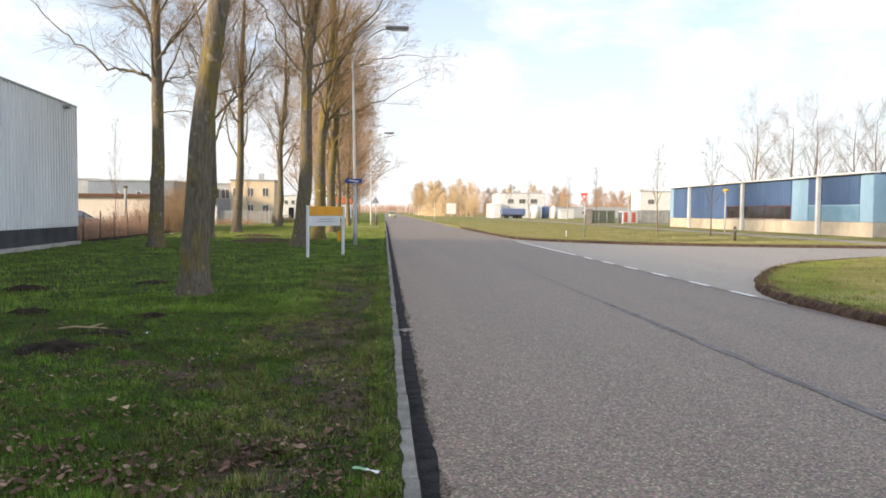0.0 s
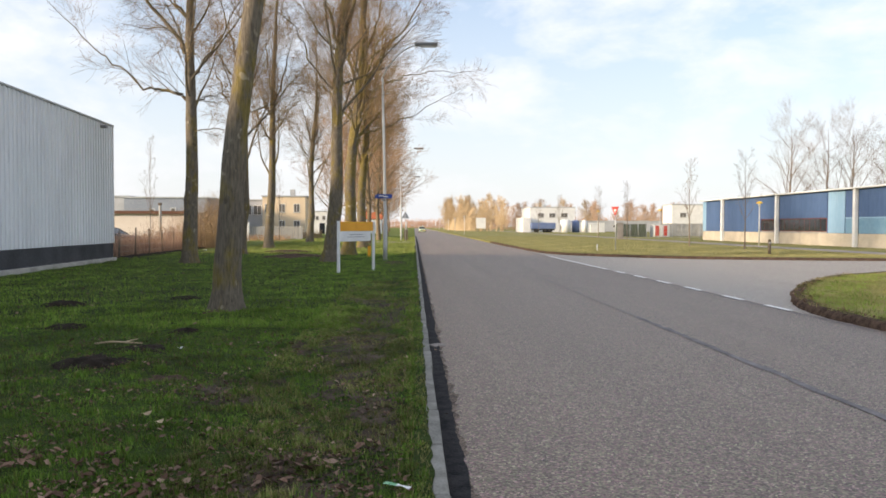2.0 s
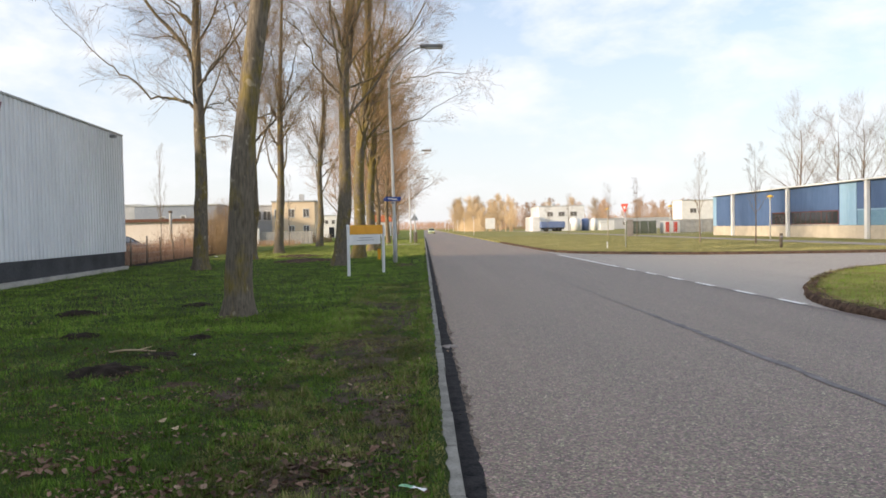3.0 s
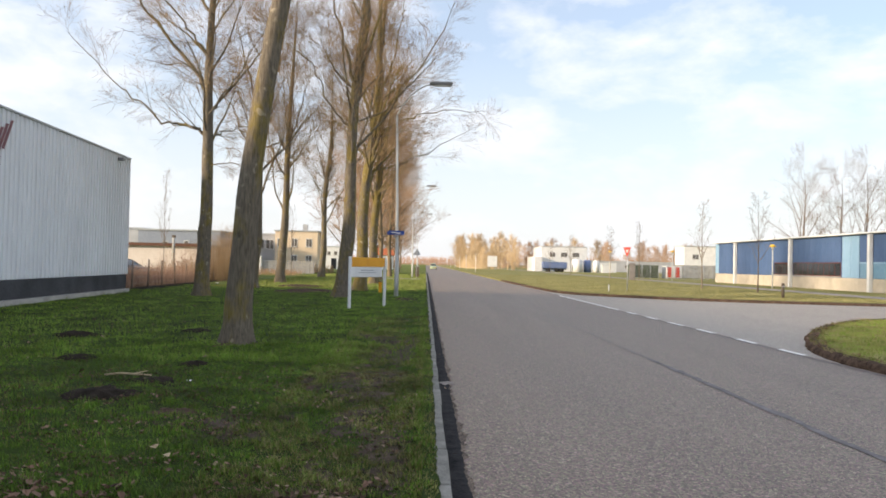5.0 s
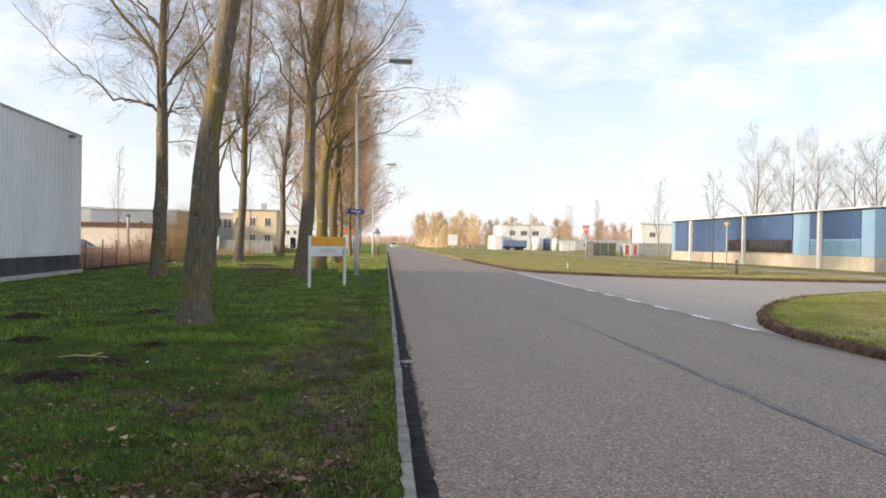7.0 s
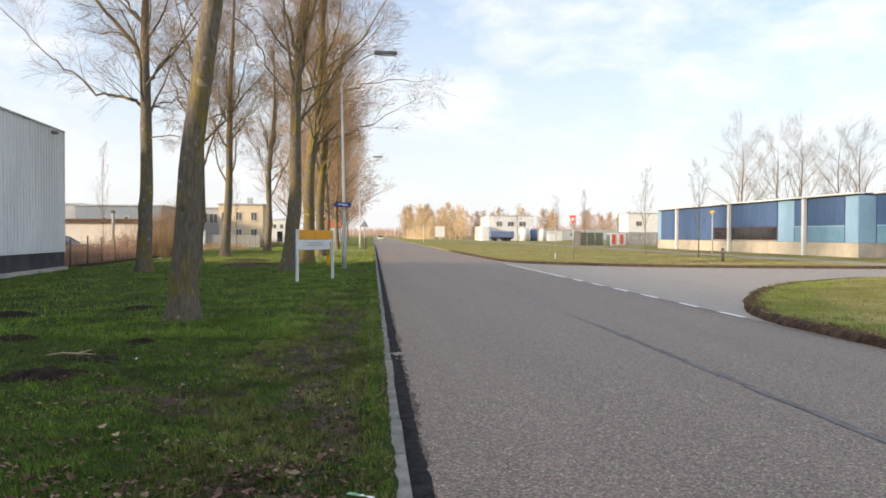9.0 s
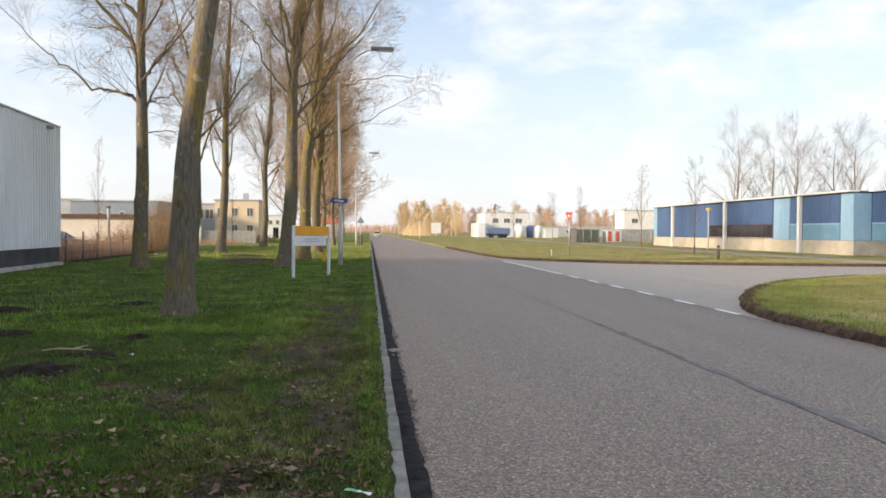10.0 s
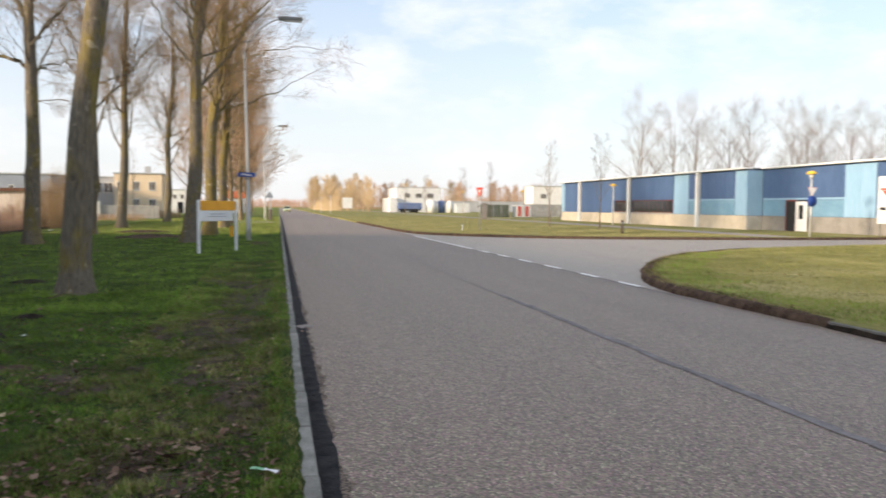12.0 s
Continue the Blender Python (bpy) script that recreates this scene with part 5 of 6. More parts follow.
for i in range(120):
    fs += [(3 * i, 3 * i + 1, 3 * i + 4, 3 * i + 3), (3 * i + 1, 3 * i + 2, 3 * i + 5, 3 * i + 4)]
tagged(mesh_ob("soil_edge", vs, fs, M_soil_dark, smooth=True), "dark bare soil along the foot of the wire fence", "soil", kind="structure")
wp = thing("pole", "pale concrete pole beside the outbuilding", "pole", at=(-19.1, 58.5, 0.0))
rod("shaft", [(0, 0, -0.05), (0, 0, 3.1)], 0.10, M_concrete, wp, 10)
part("cap", box(-0.12, 0.12, -0.12, 0.12, 3.1, 3.28), M_post, wp)
gp = thing("gate_post", "white gate post by the wooden fence", "post", at=(-17.6, 82, 0.0))
part("post", box(-0.14, 0.14, -0.14, 0.14, -0.05, 1.9, 0.02), M_white, gp)
part("cap", box(-0.17, 0.17, -0.17, 0.17, 1.9, 1.98), M_trim, gp)
wd = thing("wooden_fence", "pale weathered board fence before the houses", "fence")
for i in range(42):
    x = -22.5 + i * 0.22
    part("board", box(x, x + 0.19, 92, 92.03, 0.0, 1.5 + 0.04 * math.sin(i * 1.7)), M_wood_fence, wd)
for z in (0.4, 1.15):
    part("rail", box(-22.5, -13.3, 92.035, 92.09, z, z + 0.1), M_wood_fence, wd)

# ---- car on the road ----
def car(label, at, turn, M_car):
    c = thing("car", label, "car", "cars", at=at, turn=turn)
    # stations from nose (y=0) to tail: y, half width, sill, belt
    st = [(0.0, 0.56, 0.30, 0.60), (0.06, 0.70, 0.22, 0.68), (0.25, 0.82, 0.18, 0.76), (0.7, 0.86, 0.17, 0.84), (1.25, 0.87, 0.17, 0.92), (1.9, 0.875, 0.17, 0.95), (2.8, 0.875, 0.17, 0.97), (3.5, 0.86, 0.19, 1.0), (3.95, 0.80, 0.24, 0.99), (4.17, 0.70, 0.34, 0.93)]
    bm = bmesh.new()
    rings = []
    for y, w, z0, z1 in st:
        m = (z0 + z1) / 2
        prof = [(-w * 0.9, z0), (-w, z0 + 0.12), (-w * 1.0, m), (-w * 0.965, z1 - 0.05), (-w * 0.86, z1), (-w * 0.45, z1 + 0.035), (0, z1 + 0.05), (w * 0.45, z1 + 0.035), (w * 0.86, z1), (w * 0.965, z1 - 0.05), (w, m), (w, z0 + 0.12), (w * 0.9, z0)]
        rings.append([bm.verts.new((x, y, z)) for x, z in prof])
    for a, b in zip(rings, rings[1:]):
        for i in range(len(a)):
            j = (i + 1) % len(a)
            bm.faces.new((a[i], a[j], b[j], b[i]))
    bm.faces.new(rings[0])
    bm.faces.new(rings[-1][::-1])
    body = part("body", bm, M_car, c, smooth=True)
    # cabin: pillars and roof over dark glass
    cab = [(1.22, 0.74, 0.93), (1.95, 0.60, 1.38), (2.6, 0.59, 1.43), (3.25, 0.56, 1.38), (3.95, 0.66, 0.99)]
    bm = bmesh.new()
    rr = []
    for y, w, z in cab:
        rr.append([bm.verts.new(q) for q in ((-0.78 + 0.0, y, 0.93), (-w, y, z), (0, y, z + 0.03), (w, y, z), (0.78, y, 0.93))])
    for a, b in zip(rr, rr[1:]):
        for i in range(4):
            bm.faces.new((a[i], a[i + 1], b[i + 1], b[i]))
    bm.faces.new(rr[0])
    bm.faces.new(rr[-1][::-1])
    part("glasshouse", bm, M_glass, c, "dark reflecting windows")
    bm = bmesh.new()
    rr = []
    for y, w, z in ((1.90, 0.615, 1.38), (2.2, 0.63, 1.425), (2.6, 0.62, 1.445), (3.0, 0.60, 1.43), (3.4, 0.57, 1.36)):
        rr.append([bm.verts.new(q) for q in ((-w, y, z - 0.05), (-w * 0.9, y, z + 0.01), (0, y, z + 0.045), (w * 0.9, y, z + 0.01), (w, y, z - 0.05))])
    for a, b in zip(rr, rr[1:]):
        for i in range(4):
            bm.faces.new((a[i], a[i + 1], b[i + 1], b[i]))
    bm.faces.new(rr[0])
    bm.faces.new(rr[-1][::-1])
    part("roof", bm, M_car, c, smooth=True)
    for s in (-1, 1):
        rod("pillar", [(s * 0.77, 1.2, 0.93), (s * 0.63, 1.92, 1.36)], 0.035, M_car, c, 6)
        rod("pillar", [(s * 0.78, 2.55, 0.96), (s * 0.625, 2.6, 1.40)], 0.03, M_black, c, 6)
        rod("pillar", [(s * 0.78, 3.8, 0.98), (s * 0.58, 3.35, 1.36)], 0.06, M_car, c, 6)
        m = part("mirror", box(*sorted((s * 0.86, s * 1.06)), 1.42, 1.54, 0.92, 1.05, 0.03), M_car, c)
        part("mirror_glass", box(*sorted((s * 0.88, s * 1.04)), 1.542, 1.548, 0.94, 1.03), M_glass, m)
        h = part("headlight", box(*sorted((s * 0.47, s * 0.76)), 0.05, 0.2, 0.57, 0.69, 0.03), M_headlamp, c, "clear headlight")
        part("rim", box(*sorted((s * 0.45, s * 0.78)), 0.09, 0.22, 0.55, 0.71, 0.02), M_black, h)
        part("air_intake", box(*sorted((s * 0.20, s * 0.36)), 0.0, 0.1, 0.60, 0.67, 0.01), M_black, c)
        part("lower_intake", box(*sorted((s * 0.16, s * 0.68)), -0.02, 0.1, 0.30, 0.42, 0.02), M_black, c, "black lower intake")
        part("tail_light", box(*sorted((s * 0.5, s * 0.72)), 4.05, 4.18, 0.78, 0.9, 0.02), M_red, c, "red tail light")
        for y in (0.82, 3.36):
            ty = rod("wheel", [(s * 0.68, y, 0.315), (s * 0.885, y, 0.315)], 0.315, M_rubber, c, 22)
            rod("wheel_rim", [(s * 0.87, y, 0.315), (s * 0.895, y, 0.315)], [0.22, 0.20], M_rim, ty, 16)
    # shield grille with bars
    bm = bmesh.new()
    f = bm.faces.new([bm.verts.new(q) for q in ((-0.14, -0.03, 0.68), (0.14, -0.03, 0.68), (0.10, -0.03, 0.46), (0, -0.03, 0.34), (-0.10, -0.03, 0.46))])
    r = bmesh.ops.extrude_face_region(bm, geom=[f])
    for v in r["geom"]:
        if isinstance(v, bmesh.types.BMVert):
            v.co.y = 0.08
    g = part("grille", bm, M_black, c, "black shield grille")
    for k in range(4):
        part("grille_bar", box(-0.10, 0.10, -0.036, -0.031, 0.47 + k * 0.05, 0.485 + k * 0.05), M_steel, g)
    part("number_plate", box(0.24, 0.70, -0.045, -0.022, 0.45, 0.56, 0.004), M_plate, c, "plain yellow plate")
    part("bumper_lip", box(-0.72, 0.72, -0.01, 0.12, 0.17, 0.25, 0.02), M_car, c)
    part("wiper", box(-0.5, 0.3, 1.25, 1.28, 0.965, 0.985), M_black, c)
    return c


car("pale lime-green hatchback car on the road", (1.95, 190, 0), 0, M_car)
car("dark parked car half hidden behind reeds", (-19.6, 55.2, 0.0), 78, M_car_dark)

# ---- ground cover ----
R = np.random.RandomState(4)


def dirt_amount(x, y):
    """Where the verge is worn bare: a trodden strip along the kerb and loose spots."""
    n = noise.noise((x * 0.8, y * 0.45, 11)) + 0.5 * noise.noise((x * 2.3, y * 1.6, 4))
    strip = 0.75 * math.exp(-((x + 0.95) / 0.8) ** 2) * min(1.0, max(0.15, (y - 4.8) / 1.8))
    track = -1.36 + 0.077 * y + 0.16 * noise.noise((y * 0.6, 3, 2))
    strip += 0.75 * math.exp(-((x - track) / 0.22) ** 2) * (0.6 + 0.9 * noise.noise((x * 1.6, y * 0.9, 14)))
    strip += 1.0 * math.exp(-((x + 0.28) / 0.17) ** 2 - ((y - 6.6) / 0.9) ** 2)
    litter = 0.04 * math.exp(-((y - 3.5) / 2.2) ** 2)
    return n * 0.9 + strip * 0.55 - 0.44 + 0.30 * min(1, max(0, (-x - 3.6) / 2.5)) + litter


def blades(name, count, x0, x1, y0, y1, h0, h1, w, material, label, z, keep, power=1.0, lean=0.5):
    vs, fs = [], []
    us, vv, aa, hh, ll = R.rand(count), R.rand(count), R.rand(count) * 6.283, R.rand(count), R.rand(count)
    for i in range(count):
        y = y0 + (y1 - y0) * vv[i] ** power
        x = x0 + (x1 - x0) * us[i]
        if not keep(x, y):
            continue
        h = (h0 + (h1 - h0) * hh[i]) * (0.5 + 1.5 * max(0.0, noise.noise((x * 5.5, y * 5.5, 17)) + 0.5 * noise.noise((x * 17, y * 17, 5)) + 0.2))
        c, s = math.cos(aa[i]), math.sin(aa[i])
        l = lean * h * ll[i]
        g = z + verge_rise(x, y)
        o = len(vs)
        vs += [(x - w * s, y + w * c, g), (x + w * s, y - w * c, g), (x + l * c, y + l * s, g + h)]
        fs.append((o, o + 1, o + 2))
    return tagged(mesh_ob(name, vs, fs, material), label, "grass", kind="stuff")


# trodden bare earth, in ragged cells just above the turf
M_trodden = mat("trodden_earth", (0.036, 0.027, 0.020), (0.115, 0.086, 0.067), scale=3, fine=45, rough=1.0, bump=0.012, bump_scale=60, spec=0.1)


def trodden(name, x0, x1, y0, y1, cell, label):
    nx, ny = int((x1 - x0) / cell), int((y1 - y0) / cell)
    vs, fs, seen = [], [], {}

    def corner(i, j):
        if (i, j) not in seen:
            seen[i, j] = len(vs)
            x = x0 + cell * (i + 0.7 * (noise.noise((i * 0.7, j * 0.7, 3))))
            y = y0 + cell * (j + 0.7 * (noise.noise((i * 0.7, j * 0.7, 8))))
            vs.append((x, y, 0.079 + verge_rise(x, y) + 0.004 * noise.noise((x * 8, y * 8, 1))))
        return seen[i, j]
    for i in range(nx):
        for j in range(ny):
            x, y = x0 + cell * (i + 0.5), y0 + cell * (j + 0.5)
            if dirt_amount(x, y) > 0.22 + 0.35 * noise.noise((x * 5, y * 5, 2)) + 0.3 * noise.noise((x * 13, y * 13, 4)) + 0.5 * noise.noise((x * 37, y * 37, 6)):
                fs.append((corner(i, j), corner(i + 1, j), corner(i + 1, j + 1), corner(i, j + 1)))
    return tagged(mesh_ob(name, vs, fs, M_trodden, smooth=True), label, "soil", kind="stuff")


trodden("soil_patch", -3.0, -0.06, 3.3, 17, 0.026, "grey-brown trodden earth showing through the grass")
# brighter copies of the verge blade; the sunlit look is in the colour
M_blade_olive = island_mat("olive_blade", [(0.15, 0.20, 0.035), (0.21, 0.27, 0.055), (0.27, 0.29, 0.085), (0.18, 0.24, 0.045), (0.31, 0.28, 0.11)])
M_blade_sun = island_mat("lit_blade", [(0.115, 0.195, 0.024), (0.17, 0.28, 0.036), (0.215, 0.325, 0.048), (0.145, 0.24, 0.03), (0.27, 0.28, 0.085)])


def in_verge(x, y):
    if R.rand() > max(0.5, 1.12 + 0.14 * x) or R.rand() < 0.5 * math.exp(-((x + 0.45) / 0.75) ** 2):
        return False
    return dirt_amount(x, y) < 0.20 + 0.35 * noise.noise((x * 7, y * 7, 2)) or R.rand() < 0.42


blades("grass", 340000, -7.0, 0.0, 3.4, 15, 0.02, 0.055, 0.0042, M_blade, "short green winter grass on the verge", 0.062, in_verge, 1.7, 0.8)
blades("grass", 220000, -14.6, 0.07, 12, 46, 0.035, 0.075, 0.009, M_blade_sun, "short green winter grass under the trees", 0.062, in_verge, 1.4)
blades("grass", 9000, -0.10, 0.115, 3.4, 26, 0.02, 0.05, 0.0045, M_blade, "ragged grass fringe over the kerb", 0.084, lambda x, y: noise.noise((y * 2.1, 3, x * 3)) > 6 * max(0, x - 0.05) - 0.1, 1.6, 0.9)
blades("grass", 7000, -0.12, 0.09, 3.4, 22, 0.015, 0.04, 0.004, M_blade_worn, "yellowed turf fringe over the kerb", 0.084, lambda x, y: noise.noise((y * 1.7, 6, x * 3)) > -0.2, 1.6, 1.0)
blades("grass", 5000, -9, -0.05, 3.4, 14, 0.02, 0.045, 0.003, M_blade_dry, "scattered dry straw in the grass", 0.062, lambda x, y: True, 1.5, 1.2)


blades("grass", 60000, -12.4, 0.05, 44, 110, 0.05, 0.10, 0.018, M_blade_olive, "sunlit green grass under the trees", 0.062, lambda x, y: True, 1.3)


M_thatch = island_mat("brown_thatch", [(0.045, 0.028, 0.016), (0.10, 0.064, 0.04), (0.17, 0.11, 0.072), (0.07, 0.045, 0.028)])
blades("grass", 70000, -6.0, -0.05, 3.4, 12, 0.015, 0.045, 0.005, M_thatch, "withered brown thatch between the green grass", 0.062, lambda x, y: noise.noise((x * 2.2, y * 2.2, 41)) + 0.7 * noise.noise((x * 7, y * 7, 43)) > 0.12, 1.6, 1.3)


blades("grass", 60000, -6.0, 0.09, -5, 3.4, 0.02, 0.05, 0.004, M_blade, "short green winter grass on the verge", 0.062, in_verge)


blades("grass", 95000, -1.7, 0.0, 3.4, 22, 0.018, 0.055, 0.004, M_blade_worn, "yellowed worn grass along the kerb", 0.062, lambda x, y: noise.noise((x * 1.5, y * 0.8, 8)) > -0.15, 1.5, 1.0)


def near_island(x, y):
    return inside(x, y, island_line)


def inside(x, y, line):
    """Right of the corner's outline, a little in."""
    for (ax, ay), (bx, by) in zip(line, line[1:]):
        if ay <= y < by:
            return x > ax + (bx - ax) * (y - ay) / (by - ay) + 0.24
    return False


M_blade_island = island_mat("corner_blade", [(0.10, 0.125, 0.026), (0.17, 0.18, 0.048), (0.30, 0.26, 0.115), (0.13, 0.155, 0.032), (0.26, 0.22, 0.095)])
M_blade_mix = island_mat("verge_blade", [(0.25, 0.235, 0.095), (0.285, 0.265, 0.115), (0.325, 0.295, 0.145), (0.265, 0.25, 0.10), (0.30, 0.275, 0.125)])
blades("grass", 48000, 7.5, 16, 7, 24, 0.03, 0.07, 0.006, M_blade_sun, "greener grass near the corner's edge", 0.095, lambda x, y: near_island(x, y) and not inside(x - 1.6 - 0.8 * noise.noise((x * 0.8, y * 0.8, 3)), y, island_line) and noise.noise((x * 0.6, y * 0.6, 12)) > -0.25)
blades("grass", 160000, 7.45, 26, 7, 29.5, 0.025, 0.055, 0.006, M_blade_island, "yellow-green winter grass on the corner", 0.095, near_island)


def far_keep(x, y):
    return y > (43.5 if x < 10 else 40 if x < 14 else 38) + 0.8


blades("grass", 90000, 7.7, 25.7, 38.5, 115, 0.025, 0.06, 0.014, M_blade_mix, "yellowish winter grass past the junction", 0.085, far_keep, 1.8)


def leaves(name, spots, size, label, z):
    vs, fs = [], []
    for x, y in spots:
        g = z + verge_rise(x, y)
        a, s = R.rand() * 6.283, size * (0.5 + 1.0 * R.rand() ** 2)
        c, d = math.cos(a), math.sin(a)
        t1, t2 = s * (R.rand() - 0.5) * 1.1, s * (R.rand() - 0.5) * 1.1
        curl, tip, ht = s * (0.05 + 0.40 * R.rand()), s * (R.rand() - 0.3) * 0.5, 0.02 * R.rand()
        o = len(vs)
        for u, v, h in ((-1, 0, 0.3 * curl), (-0.35, -0.55, curl), (0.45, -0.5, curl * 0.8), (1.0, 0, tip), (0.45, 0.5, curl), (-0.35, 0.55, curl * 0.7), (0, 0, 0)):
            j = 0.6 + 0.8 * R.rand()
            vs.append((x + j * s * (u * c - v * d), y + j * s * (u * d + v * c), g + ht + abs(h) * 1.6 + 0.3 * s + u * t1 + v * t2))
        fs += [(o + i, o + (i + 1) % 6, o + 6) for i in range(6)]
    return tagged(mesh_ob(name, vs, fs, M_leaf), label, "leaves", kind="stuff")


spots = []
while len(spots) < 4600:
    x, y = -4.6 * R.rand() - 0.02, 3.5 + 7.5 * R.rand() ** 1.5
    if noise.noise((x * 1.3, y * 1.3, 21)) + 0.4 * noise.noise((x * 4, y * 4, 1)) + 0.25 * R.rand() > 0.02 + 0.035 * (y - 3.5):
        spots.append((x, y))
leaves("leaves", spots, 0.0165, "curled brown fallen leaves on the grass", 0.076)
spots = [(-0.25 - 2.6 * R.rand(), 3.5 + 1.9 * R.rand() ** 1.3) for _ in range(1800)]
leaves("leaves", [q for q in spots if noise.noise((q[0] * 1.8, q[1] * 1.8, 31)) > 0.0], 0.026, "dense brown leaf litter in the grass", 0.088)
leaves("leaves", [(-4.5 * R.rand(), 3.5 - 8 * R.rand()) for _ in range(700)], 0.03, "brown fallen leaves on the verge", 0.075)
spots = [(-12 * R.rand(), 8 + 22 * R.rand()) for _ in range(350)]
leaves("leaves", spots, 0.028, "scattered brown fallen leaves under the trees", 0.09)
spots = [(0.19 + 0.12 * R.rand() ** 2, 3.4 + 20 * R.rand()) for _ in range(14)]
leaves("leaves", spots, 0.02, "brown leaves caught in the gutter", 0.012)


def soil_heap(x, y, rx, ry, h, label="dark bare soil patch in the grass", seed=0.0, z=0.055, m=None):
    """A low uneven mound with a ragged edge."""
    vs, fs = [(x, y, z + h + verge_rise(x, y))], []
    n, k = 40, 5
    for j in range(1, k + 1):
        for i in range(n):
            a = 2 * math.pi * i / n
            q = 1 + 0.6 * noise.noise((2 * math.cos(a) + seed, 2 * math.sin(a), seed * 3)) + 0.38 * noise.noise((5 * math.cos(a), 5 * math.sin(a), seed)) + 0.2 * noise.noise((13 * math.cos(a), 13 * math.sin(a), seed))
            t = j / k
            zz = z + h * (1 - t * t) * (1 + 0.5 * noise.noise((x + t * rx * math.cos(a) * 9, y + t * ry * math.sin(a) * 9, 1))) - (0.05 if j == k else 0)
            px, py = x + rx * t * q * math.cos(a), y + ry * t * q * math.sin(a)
            vs.append((px, py, zz + verge_rise(px, py)))
    for i in range(n):
        fs.append((0, 1 + i, 1 + (i + 1) % n))
        for j in range(k - 1):
            a, b = 1 + j * n + i, 1 + j * n + (i + 1) % n
            fs.append((a, a + n, b + n, b))
    return tagged(mesh_ob("soil_patch", vs, fs, m or M_soil, smooth=True), label, "soil", "bare soil patches", "structure")


for i, (x, y, rx, ry, h) in enumerate(((-6.9, 15.4, 0.42, 0.35, 0.10), (-5.4, 12.1, 0.35, 0.3, 0.07), (-3.45, 11.6, 0.24, 0.22, 0.08), (-3.75, 8.95, 0.42, 0.45, 0.09), (-3.5, 10.0, 0.35, 0.3, 0.05), (-5.0, 16.9, 0.3, 0.3, 0.07),
                                       (-0.78, 8.0, 0.30, 0.55, 0.035), (-0.22, 7.45, 0.24, 0.5, 0.035), (-0.5, 8.7, 0.22, 0.4, 0.03), (-0.83, 4.4, 0.20, 0.2, 0.03), (-1.35, 6.0, 0.2, 0.5, 0.03), (-0.55, 5.6, 0.22, 0.35, 0.03), (-0.4, 11.5, 0.25, 0.8, 0.03), (-0.8, 14.5, 0.3, 1.0, 0.03),
                                       (-6.3, 40.0, 1.6, 2.2, 0.12), (-7.6, 46.5, 1.2, 1.6, 0.14), (-0.95, 33.5, 0.5, 1.4, 0.05), (-2.6, 8.05, 0.28, 0.25, 0.04))):
    mole = i < 6 or i > 13
    soil_heap(x, y, rx * (1.1 if mole else 1.0), ry * (1.1 if mole else 1.0), h * (1.0 if mole else 0.5), "dark heap of bare soil in the grass" if mole else "trodden bare soil in the grass", seed=i * 1.7, m=M_soil_dark if i < 6 else None)
for x, y, r in ((-3.50, 14.5, 0.52), (-9.38, 32.7, 0.62), (-3.72, 34.1, 0.55), (-3.72, 41.9, 0.6)):
    soil_heap(x, y, r, r, 0.05, "bare soil ring round a tree trunk", seed=x)


def edge_soil(line, s0, s1, width, h, label, seed):
    """A ragged strip of dark soil along a grass edge."""
    pts = [p for p in line if s0 <= p[1] <= s1]
    vs, fs = [], []
    dense = []
    for a, b in zip(pts, pts[1:]):
        n = max(1, int(math.hypot(b[0] - a[0], b[1] - a[1]) / 0.07))
        dense += [(a[0] + (b[0] - a[0]) * k / n, a[1] + (b[1] - a[1]) * k / n) for k in range(n)]
    for i, p in enumerate(dense):
        q = dense[min(i + 1, len(dense) - 1)]
        r_ = dense[max(i - 1, 0)]
        d = Vector((q[0] - r_[0], q[1] - r_[1], 0)).normalized()
        nrm = Vector((d.y, -d.x, 0))
        fade = min(1.0, 0.15 + i / 12, (len(dense) - 1 - i) / 50)
        g = noise.noise((p[0] * 1.6, p[1] * 1.6, seed)) + 0.6 * noise.noise((p[0] * 5, p[1] * 5, seed)) + 0.6 * noise.noise((p[0] * 13, p[1] * 13, seed))
        for off, z in ((-(0.065 + 0.05 * g) * fade, -0.01), (-0.025 - (0.03 + 0.03 * g) * fade, 0.05 + 0.03 * g), (-0.012, 0.114 + 0.006 * g), (width * 0.45 * fade + 0.02, 0.120 + 0.010 * fade * (1 + g)), (width * (0.8 + 0.8 * g) * fade + 0.06, 0.094)):
            vs.append(tuple(Vector((p[0], p[1], 0)) + nrm * off + Vector((0, 0, z))))
    for i in range(len(dense) - 1):
        for k in range(4):
            a = i * 5 + k
            fs.append((a, a + 1, a + 6, a + 5))
    return tagged(mesh_ob("soil_edge", vs, fs, M_soil, smooth=True), label, "soil", kind="structure")


edge_soil(island_line, 8.95, 26.5, 0.24, 0.11, "dark crumbled soil along the grass corner", 3.0)
edge_soil([p for p in far_line if p[0] < 60], 35, 75, 0.14, 0.085, "dark soil edge of the far verge", 6.0)


def along(line, y0, y1, each, inner, outer):
    """Spots beside a line, measured inwards from it."""
    out = []
    for (ax, ay), (bx, by) in zip(line, line[1:]):
        if y0 < ay < y1:
            ln = math.hypot(bx - ax, by - ay)
            for _ in range(int(each * ln)):
                t, o = R.rand(), inner + (outer - inner) * R.rand()
                out.append((ax + (bx - ax) * t + o * (by - ay) / ln, ay + (by - ay) * t - o * (bx - ax) / ln))
    return out


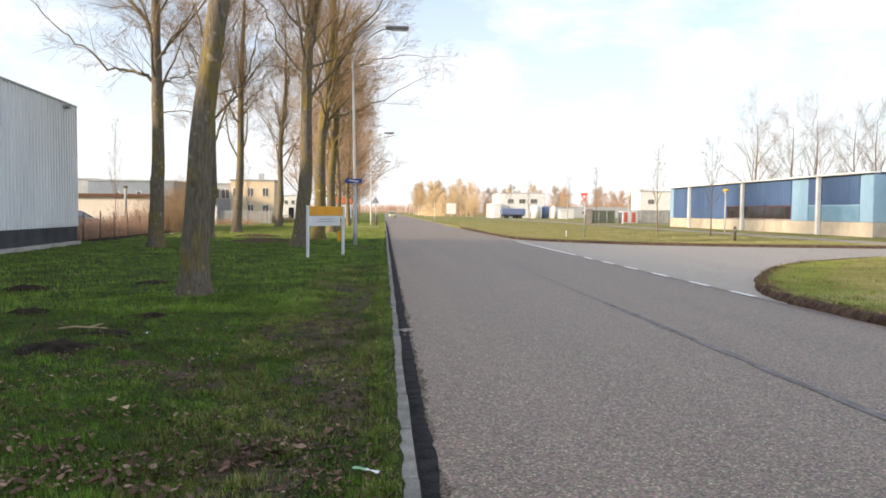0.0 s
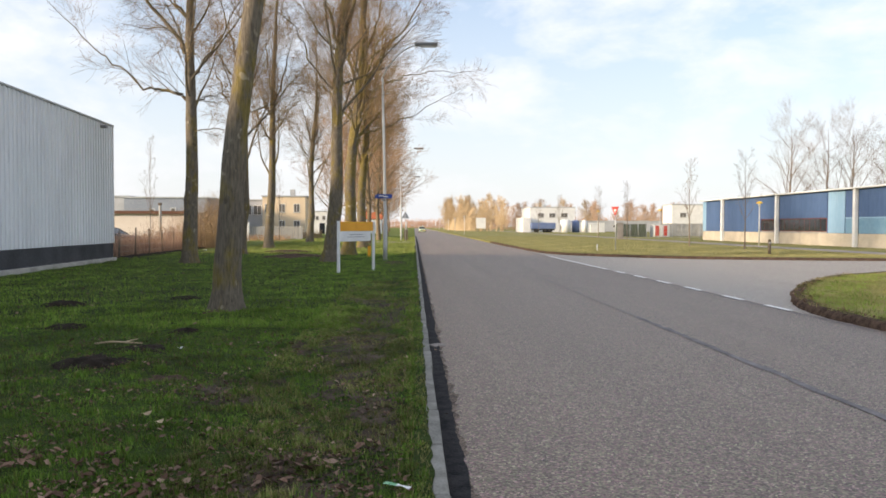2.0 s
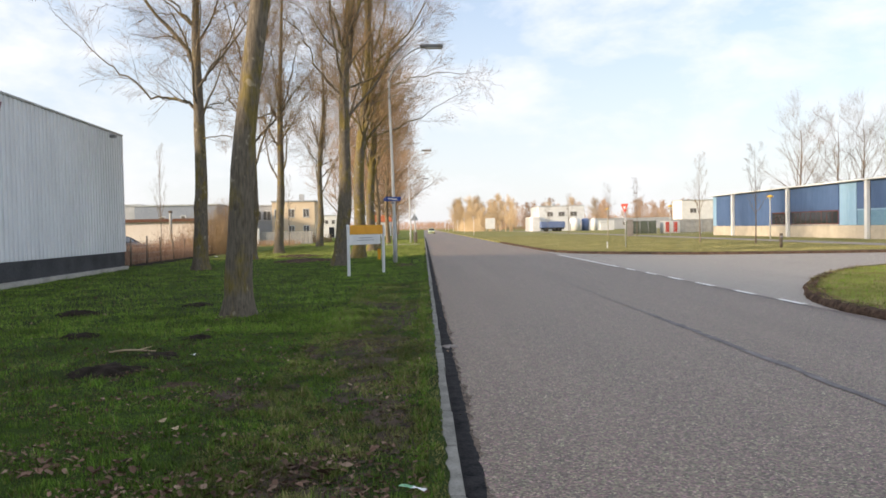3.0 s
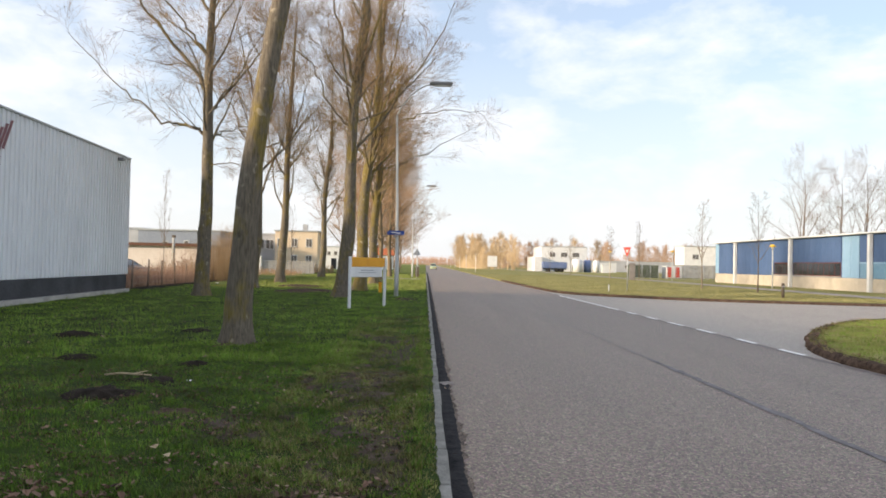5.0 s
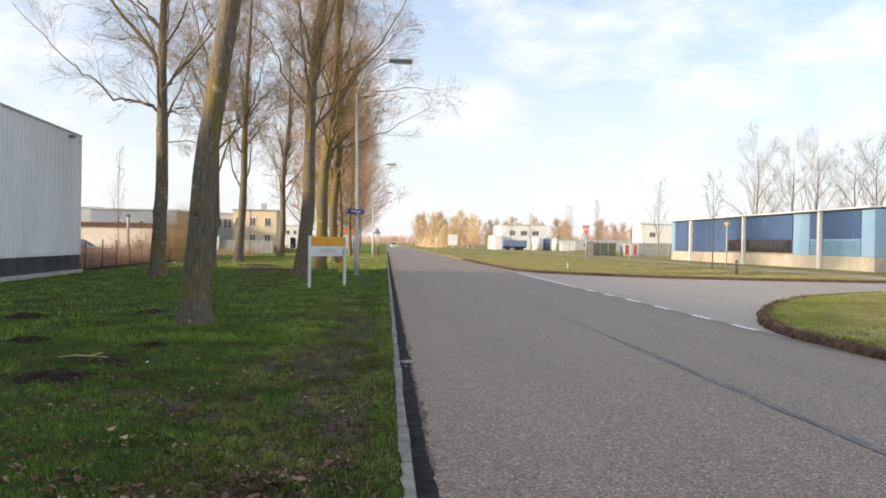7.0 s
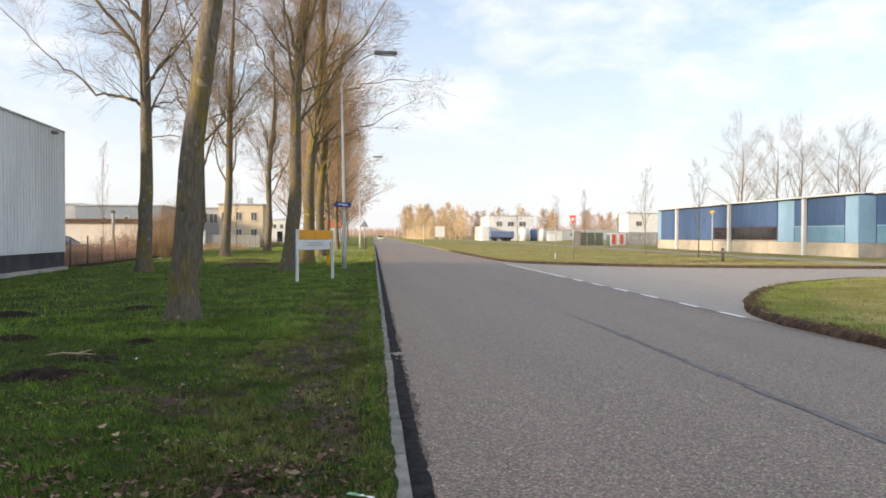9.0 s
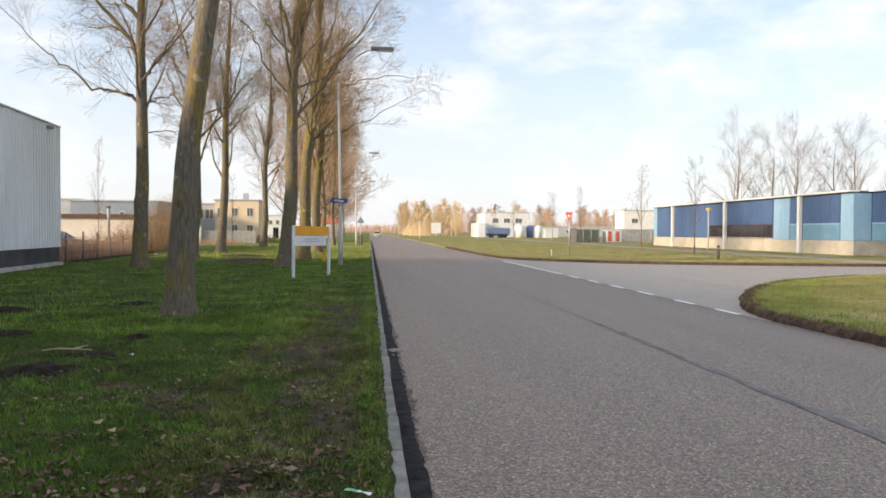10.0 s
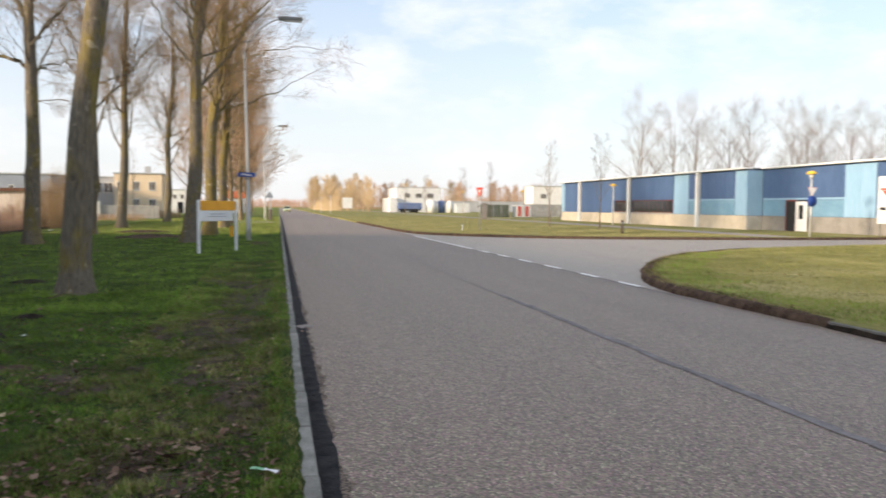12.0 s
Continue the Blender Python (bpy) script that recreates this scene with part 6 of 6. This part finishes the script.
vs, fs = [], []
for x, y in along(island_line, 9, 24, 170, 0.0, 0.32):
    if noise.noise((x * 1.7, y * 1.7, 5)) < -0.1:
        continue
    a, h, l = R.rand() * 6.283, 0.03 + 0.05 * R.rand(), 0.05 * R.rand()
    o = len(vs)
    vs += [(x - 0.005 * math.sin(a), y + 0.005 * math.cos(a), 0.105), (x + 0.005 * math.sin(a), y - 0.005 * math.cos(a), 0.105), (x + l * math.cos(a), y + l * math.sin(a), 0.112 + h)]
    fs.append((o, o + 1, o + 2))
tagged(mesh_ob("grass", vs, fs, M_blade_island), "ragged grass hanging over the soil edge", "grass", kind="stuff")
spots = along(island_line, 9, 24, 26, -0.03, 0.30)
leaves("leaves", spots, 0.026, "brown leaves along the grass corner edge", 0.122)

# ---- small litter ----
sk = thing("stick", "pale broken branch lying in the grass", "stick", at=(-3.93, 10.27, 0.045), turn=4)
rod("stem", [(-0.3, 0, -0.01), (-0.1, 0.03, 0.005), (0.12, 0.0, 0.0), (0.3, 0.04, -0.02)], [0.010, 0.014, 0.013, 0.007], M_stick, sk, 7)
rod("stub", [(0.1, 0.0, 0.01), (0.22, 0.12, 0.03)], [0.011, 0.006], M_stick, sk, 5)
lt = thing("litter", "crumpled green and white plastic wrapper in the grass", "litter", at=(-0.115, 4.34, 0.115), turn=-35)
vs, fs = [], []
for i in range(9):
    for j in range(3):
        vs.append((-0.09 + 0.0225 * i, -0.016 + 0.016 * j, 0.018 * abs(noise.noise((i * 0.9, j * 1.3, 5))) + 0.004))
for i in range(8):
    for j in range(2):
        a = i * 3 + j
        fs.append((a, a + 3, a + 4, a + 1))
mesh_ob("wrapper", vs[:15], fs[:8], M_glass_bit, lt, "green half")
mesh_ob("wrapper", vs[12:], [tuple(q - 12 for q in f) for f in fs[8:]], M_white, lt, "white half")
for nm, x, y, z, s, m, lab in (("pale_leaf", -2.01, 6.04, 0.06, 0.045, M_stick, "pale yellow-green fallen leaf"), ("tan_leaf", -2.20, 6.30, 0.06, 0.05, M_stick, "large tan fallen leaf"), ("paper_scrap", -2.96, 9.73, 0.055, 0.035, M_white, "small white paper scrap"), ("paper_scrap", 13.2, 12.4, 0.17, 0.07, M_white, "small white scrap on the grass corner"), ("can", -13.0, 48.2, 0.06, 0.12, M_white, "white litter by the fence")):
    q = [s * (0.7 + 0.5 * R.rand()) for _ in range(9)]
    vs = [(x + q[k] * math.cos(k * 0.698), y + q[k] * math.sin(k * 0.698), z + 0.25 * s * math.sin(k * 1.396) + 0.2 * s) for k in range(9)] + [(x, y, z)]
    tagged(mesh_ob(nm, vs, [(i, (i + 1) % 9, 9) for i in range(9)], m), lab, "litter")

# ---- kerb stones ----
def stone_mesh(length):
    bm = box(-0.05, 0.05, 0.006, length - 0.006, -0.12, 0.082, 0.008)
    bmesh.ops.recalc_face_normals(bm, faces=bm.faces)
    me = bpy.data.meshes.new("kerbstone")
    bm.to_mesh(me)
    bm.free()
    me.materials.append(M_kerb)
    return me


ks = stone_mesh(1.0)
kerb = thing("kerb", "pale concrete kerb along the grass verge", "kerb", kind="structure")
rk = random.Random(8)
for i in range(110):
    o = new("kerbstone", ks)
    o.parent = kerb
    o.matrix_world = pose(0.130 + rk.uniform(-0.008, 0.008), -4.7 + i, rk.uniform(-0.010, 0.006), 0, rk.uniform(-1.2, 1.2), rk.uniform(-0.35, 0.35))
part("kerb_run", box(0.08, 0.18, -60, -4.72, -0.1, 0.08), M_kerb, kerb)
part("kerb_run", box(0.08, 0.18, 105.4, 510, -0.1, 0.08), M_kerb, kerb)
kerb2 = thing("kerb", "half-buried concrete kerb of the grass corner", "kerb", kind="structure")
for i in range(13):
    o = new("kerbstone", ks)
    o.parent = kerb2
    o.matrix_world = pose(7.27 + rk.uniform(-0.01, 0.01), -4.0 + i, 0.02 + rk.uniform(-0.01, 0.01), 0, rk.uniform(-2, 2), 0)
soil_heap(0.29, 10.25, 0.13, 0.16, 0.012, "pale sandy spill in the gutter", seed=4.0, z=0.006, m=M_paving)


# dirt washed against the corner's kerb
vs, fs = [], []
for i in range(121):
    y = -3.0 + 0.1 * i
    g = noise.noise((y * 1.4, 2, 6)) + 0.6 * noise.noise((y * 5, 2, 8))
    k = min(1.0, (120 - i) / 25)
    vs += [(7.205 - (0.115 - 0.03 * g) * k, y, 0.001), (7.212 - (0.045 - 0.02 * g) * k, y, 0.03 + 0.015 * g), (7.222, y, 0.068 + 0.02 * g)]
for i in range(120):
    fs += [(3 * i, 3 * i + 1, 3 * i + 4, 3 * i + 3), (3 * i + 1, 3 * i + 2, 3 * i + 5, 3 * i + 4)]
tagged(mesh_ob("soil_edge", vs, fs, M_soil_dark, smooth=True), "dark dirt washed against the corner kerb", "soil", kind="structure")
